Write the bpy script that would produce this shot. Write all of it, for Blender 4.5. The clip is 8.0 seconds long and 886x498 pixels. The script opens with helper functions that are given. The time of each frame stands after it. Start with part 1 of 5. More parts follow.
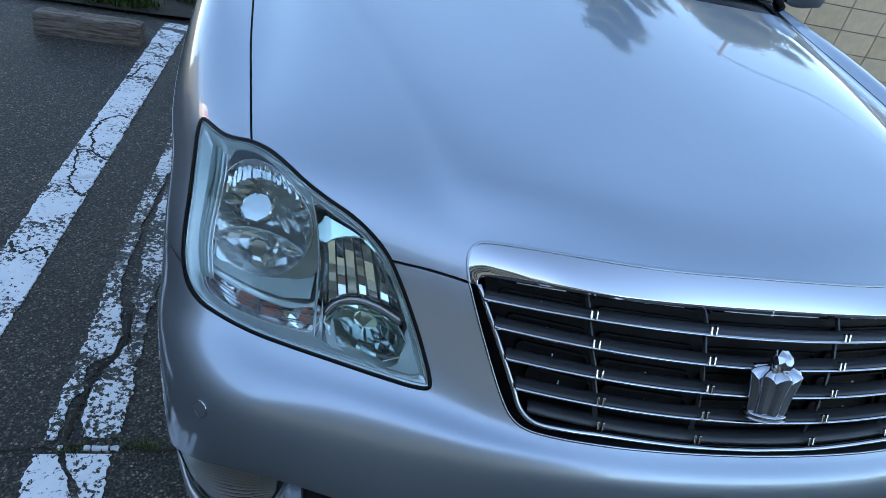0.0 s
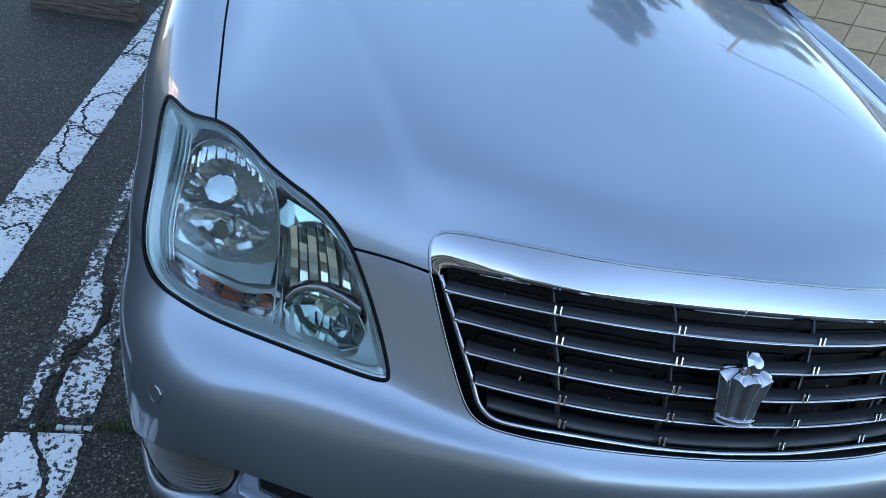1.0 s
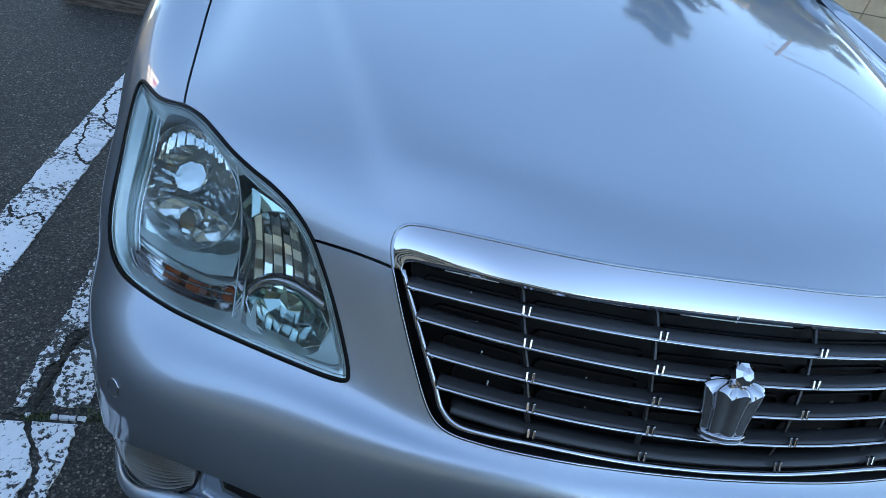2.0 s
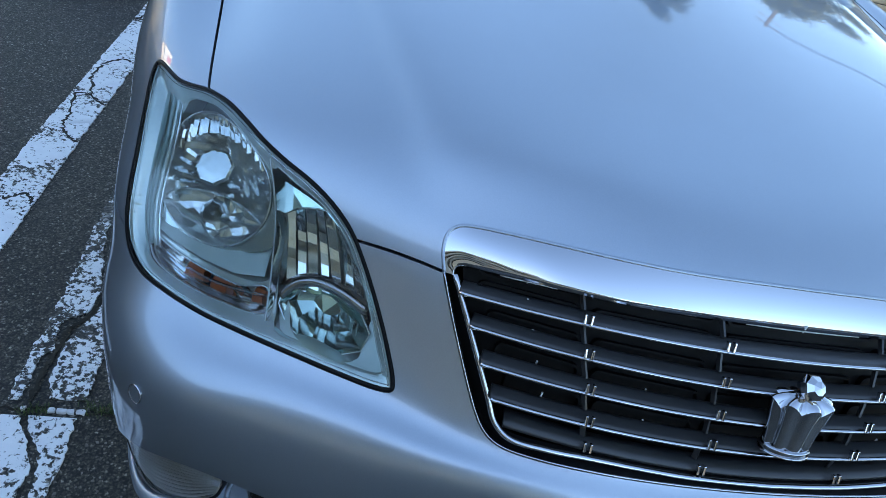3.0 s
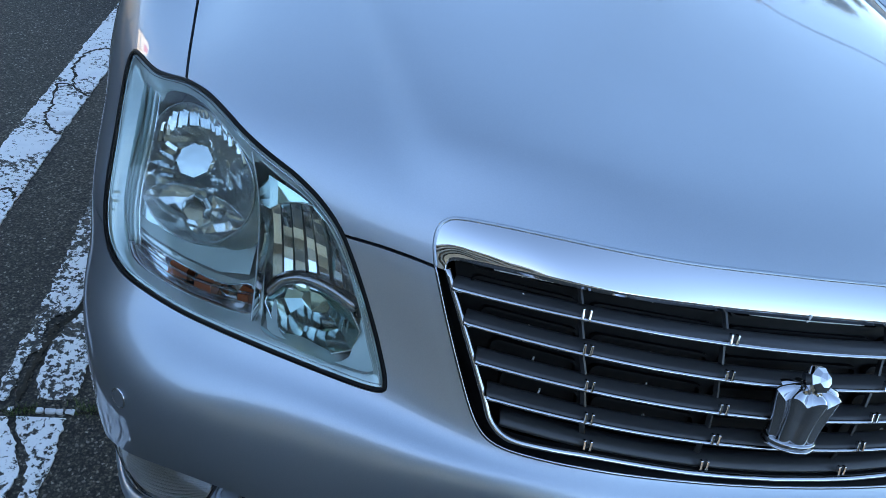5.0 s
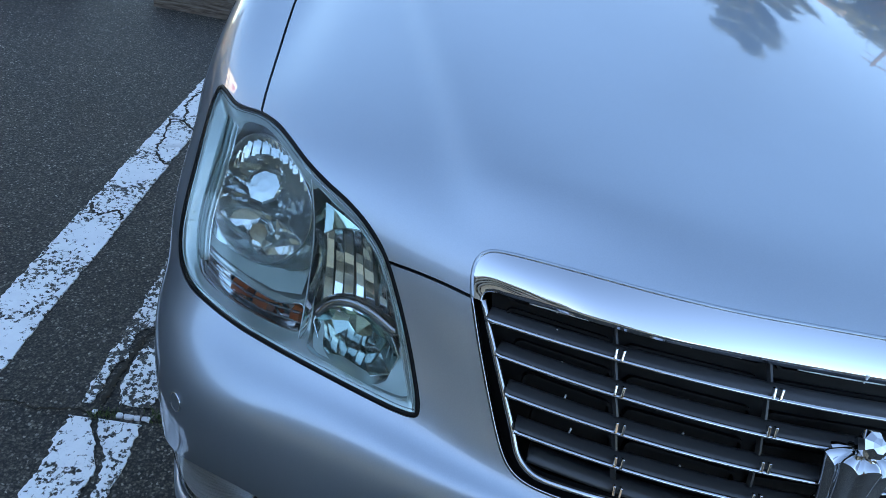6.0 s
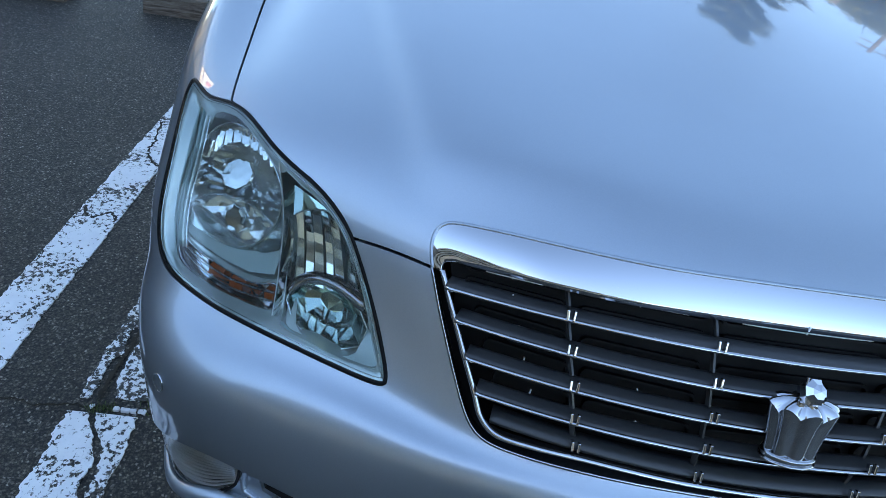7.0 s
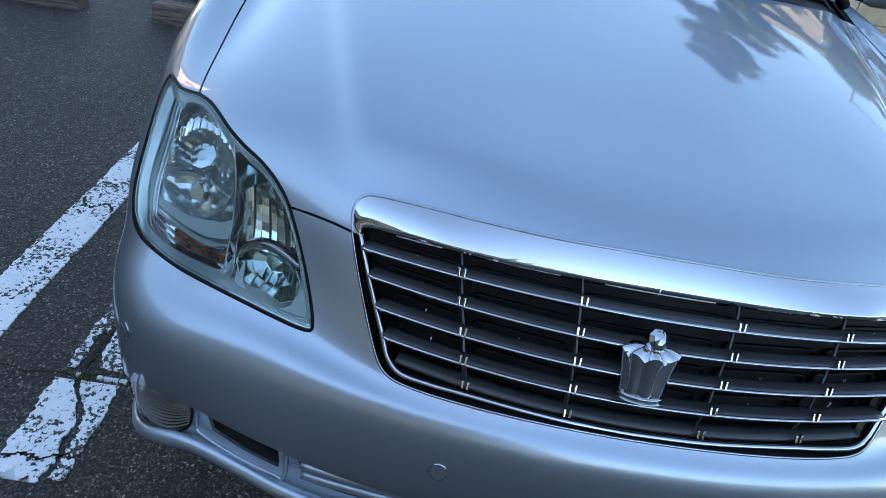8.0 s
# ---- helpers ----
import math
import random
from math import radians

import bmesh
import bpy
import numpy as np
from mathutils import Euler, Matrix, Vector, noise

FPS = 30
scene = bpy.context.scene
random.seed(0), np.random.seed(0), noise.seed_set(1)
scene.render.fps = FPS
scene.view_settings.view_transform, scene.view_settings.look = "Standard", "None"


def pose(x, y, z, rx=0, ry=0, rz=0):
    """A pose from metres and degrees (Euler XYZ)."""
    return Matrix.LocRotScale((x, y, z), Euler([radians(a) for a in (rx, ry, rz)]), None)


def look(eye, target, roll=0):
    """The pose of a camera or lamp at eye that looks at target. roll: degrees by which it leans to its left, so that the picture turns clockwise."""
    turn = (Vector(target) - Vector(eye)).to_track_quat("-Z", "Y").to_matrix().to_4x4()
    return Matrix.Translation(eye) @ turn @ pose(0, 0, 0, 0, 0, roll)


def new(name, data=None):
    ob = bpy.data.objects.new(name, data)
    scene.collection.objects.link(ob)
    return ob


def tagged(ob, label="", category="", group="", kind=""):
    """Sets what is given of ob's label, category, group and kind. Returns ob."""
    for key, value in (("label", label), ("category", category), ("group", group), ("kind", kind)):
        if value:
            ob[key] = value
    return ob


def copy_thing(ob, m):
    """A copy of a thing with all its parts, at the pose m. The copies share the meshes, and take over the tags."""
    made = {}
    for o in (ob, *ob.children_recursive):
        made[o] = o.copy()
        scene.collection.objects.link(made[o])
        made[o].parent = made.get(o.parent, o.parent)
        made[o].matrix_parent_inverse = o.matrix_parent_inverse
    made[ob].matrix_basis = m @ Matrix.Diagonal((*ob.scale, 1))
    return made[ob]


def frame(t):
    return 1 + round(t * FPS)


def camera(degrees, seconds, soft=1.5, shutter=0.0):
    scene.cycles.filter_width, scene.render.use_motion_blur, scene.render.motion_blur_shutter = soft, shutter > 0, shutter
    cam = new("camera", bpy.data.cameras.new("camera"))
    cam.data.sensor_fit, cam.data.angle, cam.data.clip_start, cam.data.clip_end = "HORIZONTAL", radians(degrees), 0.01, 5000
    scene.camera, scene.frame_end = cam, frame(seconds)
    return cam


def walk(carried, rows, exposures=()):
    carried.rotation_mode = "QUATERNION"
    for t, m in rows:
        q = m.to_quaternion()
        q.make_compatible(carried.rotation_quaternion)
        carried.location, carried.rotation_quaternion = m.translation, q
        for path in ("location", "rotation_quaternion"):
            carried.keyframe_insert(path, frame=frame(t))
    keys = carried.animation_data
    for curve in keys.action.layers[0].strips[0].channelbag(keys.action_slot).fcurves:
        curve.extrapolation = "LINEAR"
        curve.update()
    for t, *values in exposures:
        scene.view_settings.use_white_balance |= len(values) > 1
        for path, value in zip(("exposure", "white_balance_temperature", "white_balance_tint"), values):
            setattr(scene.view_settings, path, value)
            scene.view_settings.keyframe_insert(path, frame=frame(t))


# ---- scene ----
cam = camera(68.4, 8.0, soft=0.5)
PATH = [
    (0, (-0.61, 0.279, 1.231), (-0.179, 1.894, 0.133), 12.9),
    (0.5, (-0.595, 0.277, 1.23), (-0.166, 1.884, 0.119), 13.0),
    (1, (-0.552, 0.296, 1.228), (-0.133, 1.89, 0.095), 14.4),
    (1.2, (-0.525, 0.306, 1.231), (-0.125, 1.895, 0.084), 15.3),
    (2.3, (-0.453, 0.343, 1.2), (-0.192, 1.951, 0.039), 12.7),
    (2.5, (-0.466, 0.359, 1.196), (-0.227, 1.952, 0.011), 13.0),
    (3, (-0.533, 0.388, 1.186), (-0.154, 1.945, -0.011), 15.6),
    (3.5, (-0.606, 0.433, 1.183), (-0.127, 1.952, -0.026), 15.1),
    (4, (-0.578, 0.421, 1.183), (-0.046, 1.934, -0.012), 15.6),
    (4.2, (-0.546, 0.422, 1.199), (-0.022, 1.9, -0.041), 15.5),
    (5.3, (-0.509, 0.405, 1.173), (-0.18, 1.965, -0.034), 14.6),
    (5.5, (-0.484, 0.382, 1.195), (-0.212, 1.968, 0.009), 13.8),
    (6, (-0.476, 0.389, 1.186), (-0.358, 2.007, 0.016), 12.3),
    (6.5, (-0.451, 0.376, 1.179), (-0.386, 2.003, 0.019), 11.0),
    (7, (-0.426, 0.349, 1.19), (-0.319, 1.963, 0.014), 10.0),
    (7.5, (-0.405, 0.305, 1.199), (-0.339, 1.944, 0.056), 10.9),
    (8, (-0.309, 0.206, 1.237), (-0.231, 1.851, 0.102), 11.2),
]
walk(cam, [(t, look(eye, target, roll)) for t, eye, target, roll in PATH], [(0, 2.39, 7750, 9), (4, 2.39, 7650, 8), (6, 2.47, 7700, 9), (8, 2.50, 7850, 9)])

# ---- daylight: clear sky, the low sun hidden by buildings across the lot, so that the car stands in open shade ----
SUN_AZ, SUN_EL = radians(-160), radians(29)      # azimuth from +y towards +x
world = bpy.data.worlds.new("sky")
scene.world = world
world.use_nodes = True
wn = world.node_tree.nodes
sky = wn.new("ShaderNodeTexSky")
sky.sky_type, sky.sun_disc = "NISHITA", False
sky.sun_elevation, sky.sun_rotation = SUN_EL, SUN_AZ
sky.altitude, sky.air_density, sky.dust_density, sky.ozone_density = 0, 0.9, 0.1, 3.4
wn["Background"].inputs["Strength"].default_value = 0.11
world.node_tree.links.new(sky.outputs[0], wn["Background"].inputs["Color"])
sun = new("sun", bpy.data.lights.new("sun", "SUN"))
sun.data.energy, sun.data.angle, sun.data.color = 4.5, radians(0.5), (1.0, 0.86, 0.68)
sun_from = Vector((math.sin(SUN_AZ) * math.cos(SUN_EL), math.cos(SUN_AZ) * math.cos(SUN_EL), math.sin(SUN_EL)))
sun.matrix_world = look(sun_from * 60, (0, 0, 0))

# ---- materials ----
def material(name, colour=(0.5, 0.5, 0.5), rough=0.5, metal=0.0, coat=0.0, coat_rough=0.03, spec=0.5):
    m = bpy.data.materials.new(name)
    m.use_nodes = True
    p = m.node_tree.nodes["Principled BSDF"]
    p.inputs["Base Color"].default_value = (*colour, 1)
    p.inputs["Roughness"].default_value = rough
    p.inputs["Metallic"].default_value = metal
    p.inputs["Coat Weight"].default_value = coat
    p.inputs["Coat Roughness"].default_value = coat_rough
    p.inputs["Specular IOR Level"].default_value = spec
    return m


def node(m, kind, **inputs):
    n = m.node_tree.nodes.new(kind)
    for key, value in inputs.items():
        n.inputs[key.replace("_", " ")].default_value = value
    return n


def wire(m, a, b):
    m.node_tree.links.new(a, b)


def shader(m):
    return m.node_tree.nodes["Principled BSDF"]


def place(m):
    return m.node_tree.nodes.new("ShaderNodeTexCoord").outputs["Object"]


def noise_of(m, scale, detail=4.0, rough=0.6, at=None):
    n = node(m, "ShaderNodeTexNoise", Scale=scale, Detail=detail, Roughness=rough)
    wire(m, at if at is not None else place(m), n.inputs["Vector"])
    return n.outputs["Fac"]


def ramp(m, fac, *stops):
    r = m.node_tree.nodes.new("ShaderNodeValToRGB")
    wire(m, fac, r.inputs["Fac"])
    e = r.color_ramp.elements
    while len(e) < len(stops):
        e.new(0.5)
    for item, (pos, col) in zip(e, stops):
        item.position, item.color = pos, (*col, 1) if len(col) == 3 else col
    return r.outputs["Color"]


def grey(v):
    return (v, v, v)


def mix(m, fac, a, b, kind="MIX"):
    n = m.node_tree.nodes.new("ShaderNodeMix")
    n.data_type, n.blend_type = "RGBA", kind
    for slot, value in ((0, fac), (6, a), (7, b)):
        if isinstance(value, (int, float)):
            n.inputs[slot].default_value = value
        elif isinstance(value, tuple):
            n.inputs[slot].default_value = (*value, 1)
        else:
            wire(m, value, n.inputs[slot])
    return n.outputs[2]


def bump(m, height, strength=0.3, distance=0.01):
    b = node(m, "ShaderNodeBump", Strength=strength, Distance=distance)
    wire(m, height, b.inputs["Height"])
    wire(m, b.outputs[0], shader(m).inputs["Normal"])
    return b


def silver_paint():
    m = material("silver_paint", (0.60, 0.62, 0.65), 0.4, 0.87, 1.0, 0.0)
    shader(m).inputs["Coat IOR"].default_value = 1.65
    shader(m).inputs["Specular Tint"].default_value = (0.30, 0.33, 0.37, 1)
    flake = ramp(m, noise_of(m, 700, 2), (0.3, (0.412, 0.474, 0.528)), (0.7, (0.442, 0.504, 0.558)))
    dust = ramp(m, noise_of(m, 3.0, 6), (0.35, grey(0.94)), (0.75, grey(1.0)))
    wire(m, mix(m, 1.0, flake, dust, "MULTIPLY"), shader(m).inputs["Base Color"])
    wire(m, ramp(m, noise_of(m, 9, 6), (0.3, grey(0.37)), (0.8, grey(0.40))), shader(m).inputs["Roughness"])
    return m


def chrome():
    m = material("chrome", (0.63, 0.64, 0.655), 0.05, 1.0)
    wire(m, ramp(m, noise_of(m, 60, 5), (0.4, grey(0.03)), (0.85, grey(0.10))), shader(m).inputs["Roughness"])
    return m


def black_plastic(name="black_plastic", base=0.012, rough=0.35):
    m = material(name, grey(base), rough, spec=0.45)
    wire(m, ramp(m, noise_of(m, 40, 5), (0.3, grey(rough - 0.06)), (0.8, grey(rough + 0.12))), shader(m).inputs["Roughness"])
    wire(m, ramp(m, noise_of(m, 14, 6), (0.35, grey(base * 0.8)), (0.8, grey(base * 1.7))), shader(m).inputs["Base Color"])
    return m


def asphalt_colour(m):
    flat = place(m)
    ruffle = node(m, "ShaderNodeTexNoise", Scale=170.0, Detail=3.0)
    wire(m, flat, ruffle.inputs["Vector"])
    jag = m.node_tree.nodes.new("ShaderNodeVectorMath")
    jag.operation = "MULTIPLY_ADD"
    wire(m, ruffle.outputs["Color"], jag.inputs[0])
    jag.inputs[1].default_value = (0.010, 0.010, 0.0)
    wire(m, flat, jag.inputs[2])
    at = jag.outputs[0]
    stones = node(m, "ShaderNodeTexVoronoi", Scale=190.0)
    wire(m, at, stones.inputs["Vector"])
    tone = ramp(m, stones.outputs["Color"], (0.0, (0.027, 0.023, 0.017)), (0.58, (0.060, 0.052, 0.038)), (0.82, (0.134, 0.117, 0.088)), (0.97, (0.44, 0.40, 0.32)))
    pits = ramp(m, stones.outputs["Distance"], (0.22, grey(1.15)), (0.70, grey(0.22)))
    a = mix(m, 1.0, tone, pits, "MULTIPLY")
    broad = ramp(m, noise_of(m, 1.6, 8, 0.65, at), (0.3, grey(0.70)), (0.7, grey(1.25)))
    flecks = ramp(m, noise_of(m, 210, 2, 0.5, at), (0.66, grey(0.0)), (0.74, grey(1.0)))
    b = mix(m, 1.0, a, broad, "MULTIPLY")
    big = node(m, "ShaderNodeTexVoronoi", Scale=125.0, Randomness=1.0)
    wire(m, at, big.inputs["Vector"])
    pick = ramp(m, big.outputs["Color"], (0.72, grey(0.0)), (0.76, grey(1.0)))
    body = ramp(m, big.outputs["Distance"], (0.36, grey(1.0)), (0.39, grey(0.0)))
    c = mix(m, mix(m, 1.0, flecks, grey(0.5), "MULTIPLY"), b, (0.18, 0.163, 0.142))
    stone_tone = ramp(m, noise_of(m, 30, 2, 0.5, at), (0.35, (0.080, 0.070, 0.058)), (0.7, (0.25, 0.225, 0.19)))
    return mix(m, mix(m, 1.0, pick, body, "MULTIPLY"), c, stone_tone), stones.outputs["Distance"], at


def asphalt():
    m = material("asphalt", grey(0.05), 0.72, spec=0.45)
    col, dist, at = asphalt_colour(m)
    wire(m, col, shader(m).inputs["Base Color"])
    h = mix(m, 0.5, dist, noise_of(m, 60, 6, 0.7, at))
    bump(m, h, 1.0, 0.0042)
    return m


def worn_paint(name, keeps):
    m = material(name, grey(0.7), 0.6)
    col, dist, at = asphalt_colour(m)
    # flaked: fine chips, thicker where broad patches wear
    chips = noise_of(m, 85, 6, 0.68, at)
    wear = noise_of(m, 7, 5, 0.6, at)
    both = m.node_tree.nodes.new("ShaderNodeMath")
    both.operation = "MULTIPLY_ADD"
    wire(m, wear, both.inputs[0])
    both.inputs[1].default_value = 0.55
    wire(m, chips, both.inputs[2])
    left = ramp(m, both.outputs[0], (keeps, grey(1.0)), (keeps + 0.018, grey(0.0)))
    warp = m.node_tree.nodes.new("ShaderNodeVectorMath")
    warp.operation = "MULTIPLY_ADD"
    wob = node(m, "ShaderNodeTexNoise", Scale=14.0, Detail=4.0)
    wire(m, at, wob.inputs["Vector"])
    wire(m, wob.outputs["Color"], warp.inputs[0])
    warp.inputs[1].default_value = (0.10, 0.10, 0.0)
    wire(m, at, warp.inputs[2])
    cells = node(m, "ShaderNodeTexVoronoi", Scale=8.0)
    cells.feature = "DISTANCE_TO_EDGE"
    wire(m, warp.outputs[0], cells.inputs["Vector"])
    crack = ramp(m, cells.outputs["Distance"], (0.022, grey(0.0)), (0.048, grey(1.0)))
    some = ramp(m, noise_of(m, 1.7, 2, 0.5, at), (0.52, grey(1.0)), (0.60, grey(0.0)))
    keep = mix(m, 1.0, crack, some, "LIGHTEN")
    mask = mix(m, 1.0, left, keep, "MULTIPLY")
    white = ramp(m, noise_of(m, 22, 6, 0.6, at), (0.3, (0.78, 0.78, 0.77)), (0.7, (0.88, 0.88, 0.86)))
    wire(m, mix(m, mask, col, white), shader(m).inputs["Base Color"])
    bump(m, mix(m, 0.35, mask, dist), 0.6, 0.004)
    return m


def concrete(name, lo, hi, scale=30):
    m = material(name, hi, 0.9, spec=0.3)
    at = place(m)
    a = ramp(m, noise_of(m, scale, 8, 0.7, at), (0.3, lo), (0.7, hi))
    b = ramp(m, noise_of(m, scale * 0.12, 5, 0.6, at), (0.35, grey(0.65)), (0.7, grey(1.1)))
    wire(m, mix(m, 1.0, a, b, "MULTIPLY"), shader(m).inputs["Base Color"])
    bump(m, noise_of(m, scale * 4, 6, 0.7, at), 0.6, 0.004)
    return m


def clear_cover(name, tint, haze=0.0):
    m = bpy.data.materials.new(name)
    m.use_nodes = True
    m.node_tree.nodes.clear()
    out = m.node_tree.nodes.new("ShaderNodeOutputMaterial")
    t = node(m, "ShaderNodeBsdfTransparent", Color=(*tint, 1))
    g = node(m, "ShaderNodeBsdfGlossy", Roughness=0.02)
    f = node(m, "ShaderNodeFresnel", IOR=1.5)
    mx = m.node_tree.nodes.new("ShaderNodeMixShader")
    wire(m, f.outputs[0], mx.inputs[0])
    wire(m, t.outputs[0], mx.inputs[1])
    wire(m, g.outputs[0], mx.inputs[2])
    last = mx
    if haze:                                     # weathered plastic scatters a little light
        d = node(m, "ShaderNodeBsdfDiffuse", Color=(0.80, 0.84, 0.84, 1))
        last = m.node_tree.nodes.new("ShaderNodeMixShader")
        dull = ramp(m, noise_of(m, 24, 5), (0.3, grey(haze * 0.7)), (0.75, grey(haze * 1.3)))
        wire(m, dull, last.inputs[0])
        wire(m, mx.outputs[0], last.inputs[1])
        wire(m, d.outputs[0], last.inputs[2])
    wire(m, last.outputs[0], out.inputs["Surface"])
    return m


def leaf_material(name, lo, hi):
    m = material(name, hi, 0.6, spec=0.3)
    info = m.node_tree.nodes.new("ShaderNodeNewGeometry")
    wire(m, ramp(m, info.outputs["Random Per Island"], (0.0, lo), (1.0, hi)), shader(m).inputs["Base Color"])
    return m


def wall_tile():
    m = material("beige_wall_tile", (0.34, 0.30, 0.25), 0.55, spec=0.4)
    info = m.node_tree.nodes.new("ShaderNodeObjectInfo")
    a = ramp(m, info.outputs["Random"], (0.0, (0.52, 0.38, 0.24)), (1.0, (0.64, 0.48, 0.32)))
    b = ramp(m, noise_of(m, 9, 7, 0.65), (0.3, grey(0.78)), (0.7, grey(1.1)))
    wire(m, mix(m, 1.0, a, b, "MULTIPLY"), shader(m).inputs["Base Color"])
    bump(m, noise_of(m, 120, 4), 0.25, 0.003)
    return m


PAINT = silver_paint()
CHROME = chrome()
DARK = black_plastic("black_plastic", 0.005, 0.5)
shader(DARK).inputs["Specular IOR Level"].default_value = 0.14
SLAT = material("slat_plastic", grey(0.048), 0.36, spec=0.5)
wire(SLAT, ramp(SLAT, noise_of(SLAT, 25, 3), (0.3, grey(0.30)), (0.8, grey(0.36))), shader(SLAT).inputs["Roughness"])
RUBBER = black_plastic("black_rubber", 0.015, 0.6)
ASPHALT = asphalt()
LINE = worn_paint("worn_line_paint", 0.825)
LINE_FLAKED = worn_paint("flaked_line_paint", 0.748)
STOP = concrete("weathered_concrete", (0.06, 0.048, 0.04), (0.19, 0.165, 0.14), 26)
grain = STOP.node_tree.nodes.new("ShaderNodeVectorMath")
grain.operation = "MULTIPLY"
grain.inputs[1].default_value = (1.2, 9.0, 14.0)
wire(STOP, place(STOP), grain.inputs[0])
streaks = ramp(STOP, noise_of(STOP, 7, 6, 0.6, grain.outputs[0]), (0.35, (0.075, 0.055, 0.042)), (0.5, (0.16, 0.125, 0.098)), (0.68, (0.25, 0.215, 0.18)))
wire(STOP, streaks, shader(STOP).inputs["Base Color"])
WALLBASE = concrete("wall_mortar", (0.16, 0.145, 0.125), (0.24, 0.22, 0.19), 40)
TILE = wall_tile()
LENS = clear_cover("headlight_cover", (0.91, 0.975, 0.965), 0.008)
HAZED = clear_cover("hazed_inner_cover", (0.97, 0.985, 0.985), 0.032)
GLASS = clear_cover("window_glass", (0.12, 0.14, 0.14))
CLEAR = clear_cover("clear_plastic", (0.93, 0.96, 0.97))
MIRROR = material("reflector_metal", (0.86, 0.88, 0.88), 0.04, 1.0)
TEAL = material("teal_housing", (0.54, 0.74, 0.75), 0.16, 0.12, 0.3)
wire(TEAL, ramp(TEAL, noise_of(TEAL, 35, 5), (0.3, (0.60, 0.72, 0.71)), (0.75, (0.68, 0.79, 0.77))), shader(TEAL).inputs["Base Color"])
REFLECTOR = material("reflector_coating", (0.93, 0.95, 0.94), 0.07, 0.84)
wire(REFLECTOR, ramp(REFLECTOR, noise_of(REFLECTOR, 50, 4), (0.3, grey(0.07)), (0.8, grey(0.11))), shader(REFLECTOR).inputs["Roughness"])
FROSTED = material("ribbed_clear_plastic", (0.90, 0.91, 0.92), 0.15, 0.0, 0.8)
HOUSING = material("headlight_housing", (0.10, 0.165, 0.16), 0.12, 0.5)
DOME = material("dome_chrome", (0.62, 0.71, 0.71), 0.12, 0.92)
wire(HOUSING, ramp(HOUSING, noise_of(HOUSING, 30, 4), (0.3, (0.60, 0.68, 0.66)), (0.75, (0.70, 0.77, 0.74))), shader(HOUSING).inputs["Base Color"])
SMOKED = material("smoked_chrome", (0.34, 0.31, 0.31), 0.12, 1.0)
TEAL_MIRROR = material("teal_reflector", (0.55, 0.72, 0.68), 0.05, 0.95)
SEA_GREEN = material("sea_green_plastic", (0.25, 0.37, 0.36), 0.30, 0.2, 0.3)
STRIP = material("satin_reflector", (0.84, 0.88, 0.87), 0.07, 0.92)
AMBER = material("amber_plastic", (0.48, 0.10, 0.03), 0.2, 0.0, 0.6)
SOIL = concrete("soil", (0.02, 0.017, 0.012), (0.06, 0.05, 0.035), 30)
GRASS = leaf_material("grass", (0.035, 0.06, 0.015), (0.10, 0.15, 0.04))
NEEDLE = leaf_material("pine_needles", (0.025, 0.04, 0.018), (0.07, 0.085, 0.035))
BROAD = leaf_material("oak_leaves", (0.030, 0.042, 0.014), (0.085, 0.095, 0.035))
BARK = concrete("bark", (0.05, 0.035, 0.025), (0.14, 0.105, 0.075), 14)

# ---- mesh helpers ----
from mathutils.geometry import delaunay_2d_cdt


def part(name, bm, mat, parent=None, label="", smooth=False):
    me = bpy.data.meshes.new(name)
    if isinstance(bm, tuple):
        me.from_pydata(*[[tuple(map(float, v)) for v in bm[0]], [], bm[1]])
    else:
        bm.to_mesh(me)
        bm.free()
    me.materials.append(mat)
    if smooth:
        me.polygons.foreach_set("use_smooth", [True] * len(me.polygons))
    me.update()
    ob = new(name, me)
    ob.parent = parent
    return tagged(ob, label)


def thing(name, label, category, at=(0, 0, 0), group="", kind=""):
    ob = new(name)
    ob.location = at
    ob.empty_display_size = 0.1
    return tagged(ob, label, category, group, kind)


def box(bm, centre, size, bevel=0.0, turn=(0, 0, 0)):
    made = bmesh.ops.create_cube(bm, size=1.0, matrix=pose(*centre, *turn) @ Matrix.Diagonal((*size, 1)))
    if bevel:
        edges = list({e for v in made["verts"] for e in v.link_edges})
        bmesh.ops.bevel(bm, geom=edges, offset=bevel, segments=2, affect="EDGES", profile=0.6)
    return bm


def sweep(points, normals, profile, closed=False):
    """A bar along points; profile: (aside, out) offsets across tangent x normal and along the normal."""
    p, n = np.array(points, float), np.array(normals, float)
    n = n / np.linalg.norm(n, axis=1)[:, None]
    if closed:
        t = np.roll(p, -1, 0) - np.roll(p, 1, 0)
    else:
        t = np.gradient(p, axis=0)
    t = t / np.linalg.norm(t, axis=1)[:, None]
    b = np.cross(t, n)
    b = b / np.linalg.norm(b, axis=1)[:, None]
    k, m = len(p), len(profile)
    v = [p[i] + b[i] * a + n[i] * o for i in range(k) for a, o in profile]
    f = []
    for i in range(k if closed else k - 1):
        j = (i + 1) % k
        for s in range(m):
            r = (s + 1) % m
            f.append((i * m + s, i * m + r, j * m + r, j * m + s))
    if not closed:
        f += [tuple(range(m - 1, -1, -1)), tuple((k - 1) * m + s for s in range(m))]
    return v, f


def round_profile(w, h, n=8):
    return [(w * math.cos(2 * math.pi * i / n), h * math.sin(2 * math.pi * i / n)) for i in range(n)]


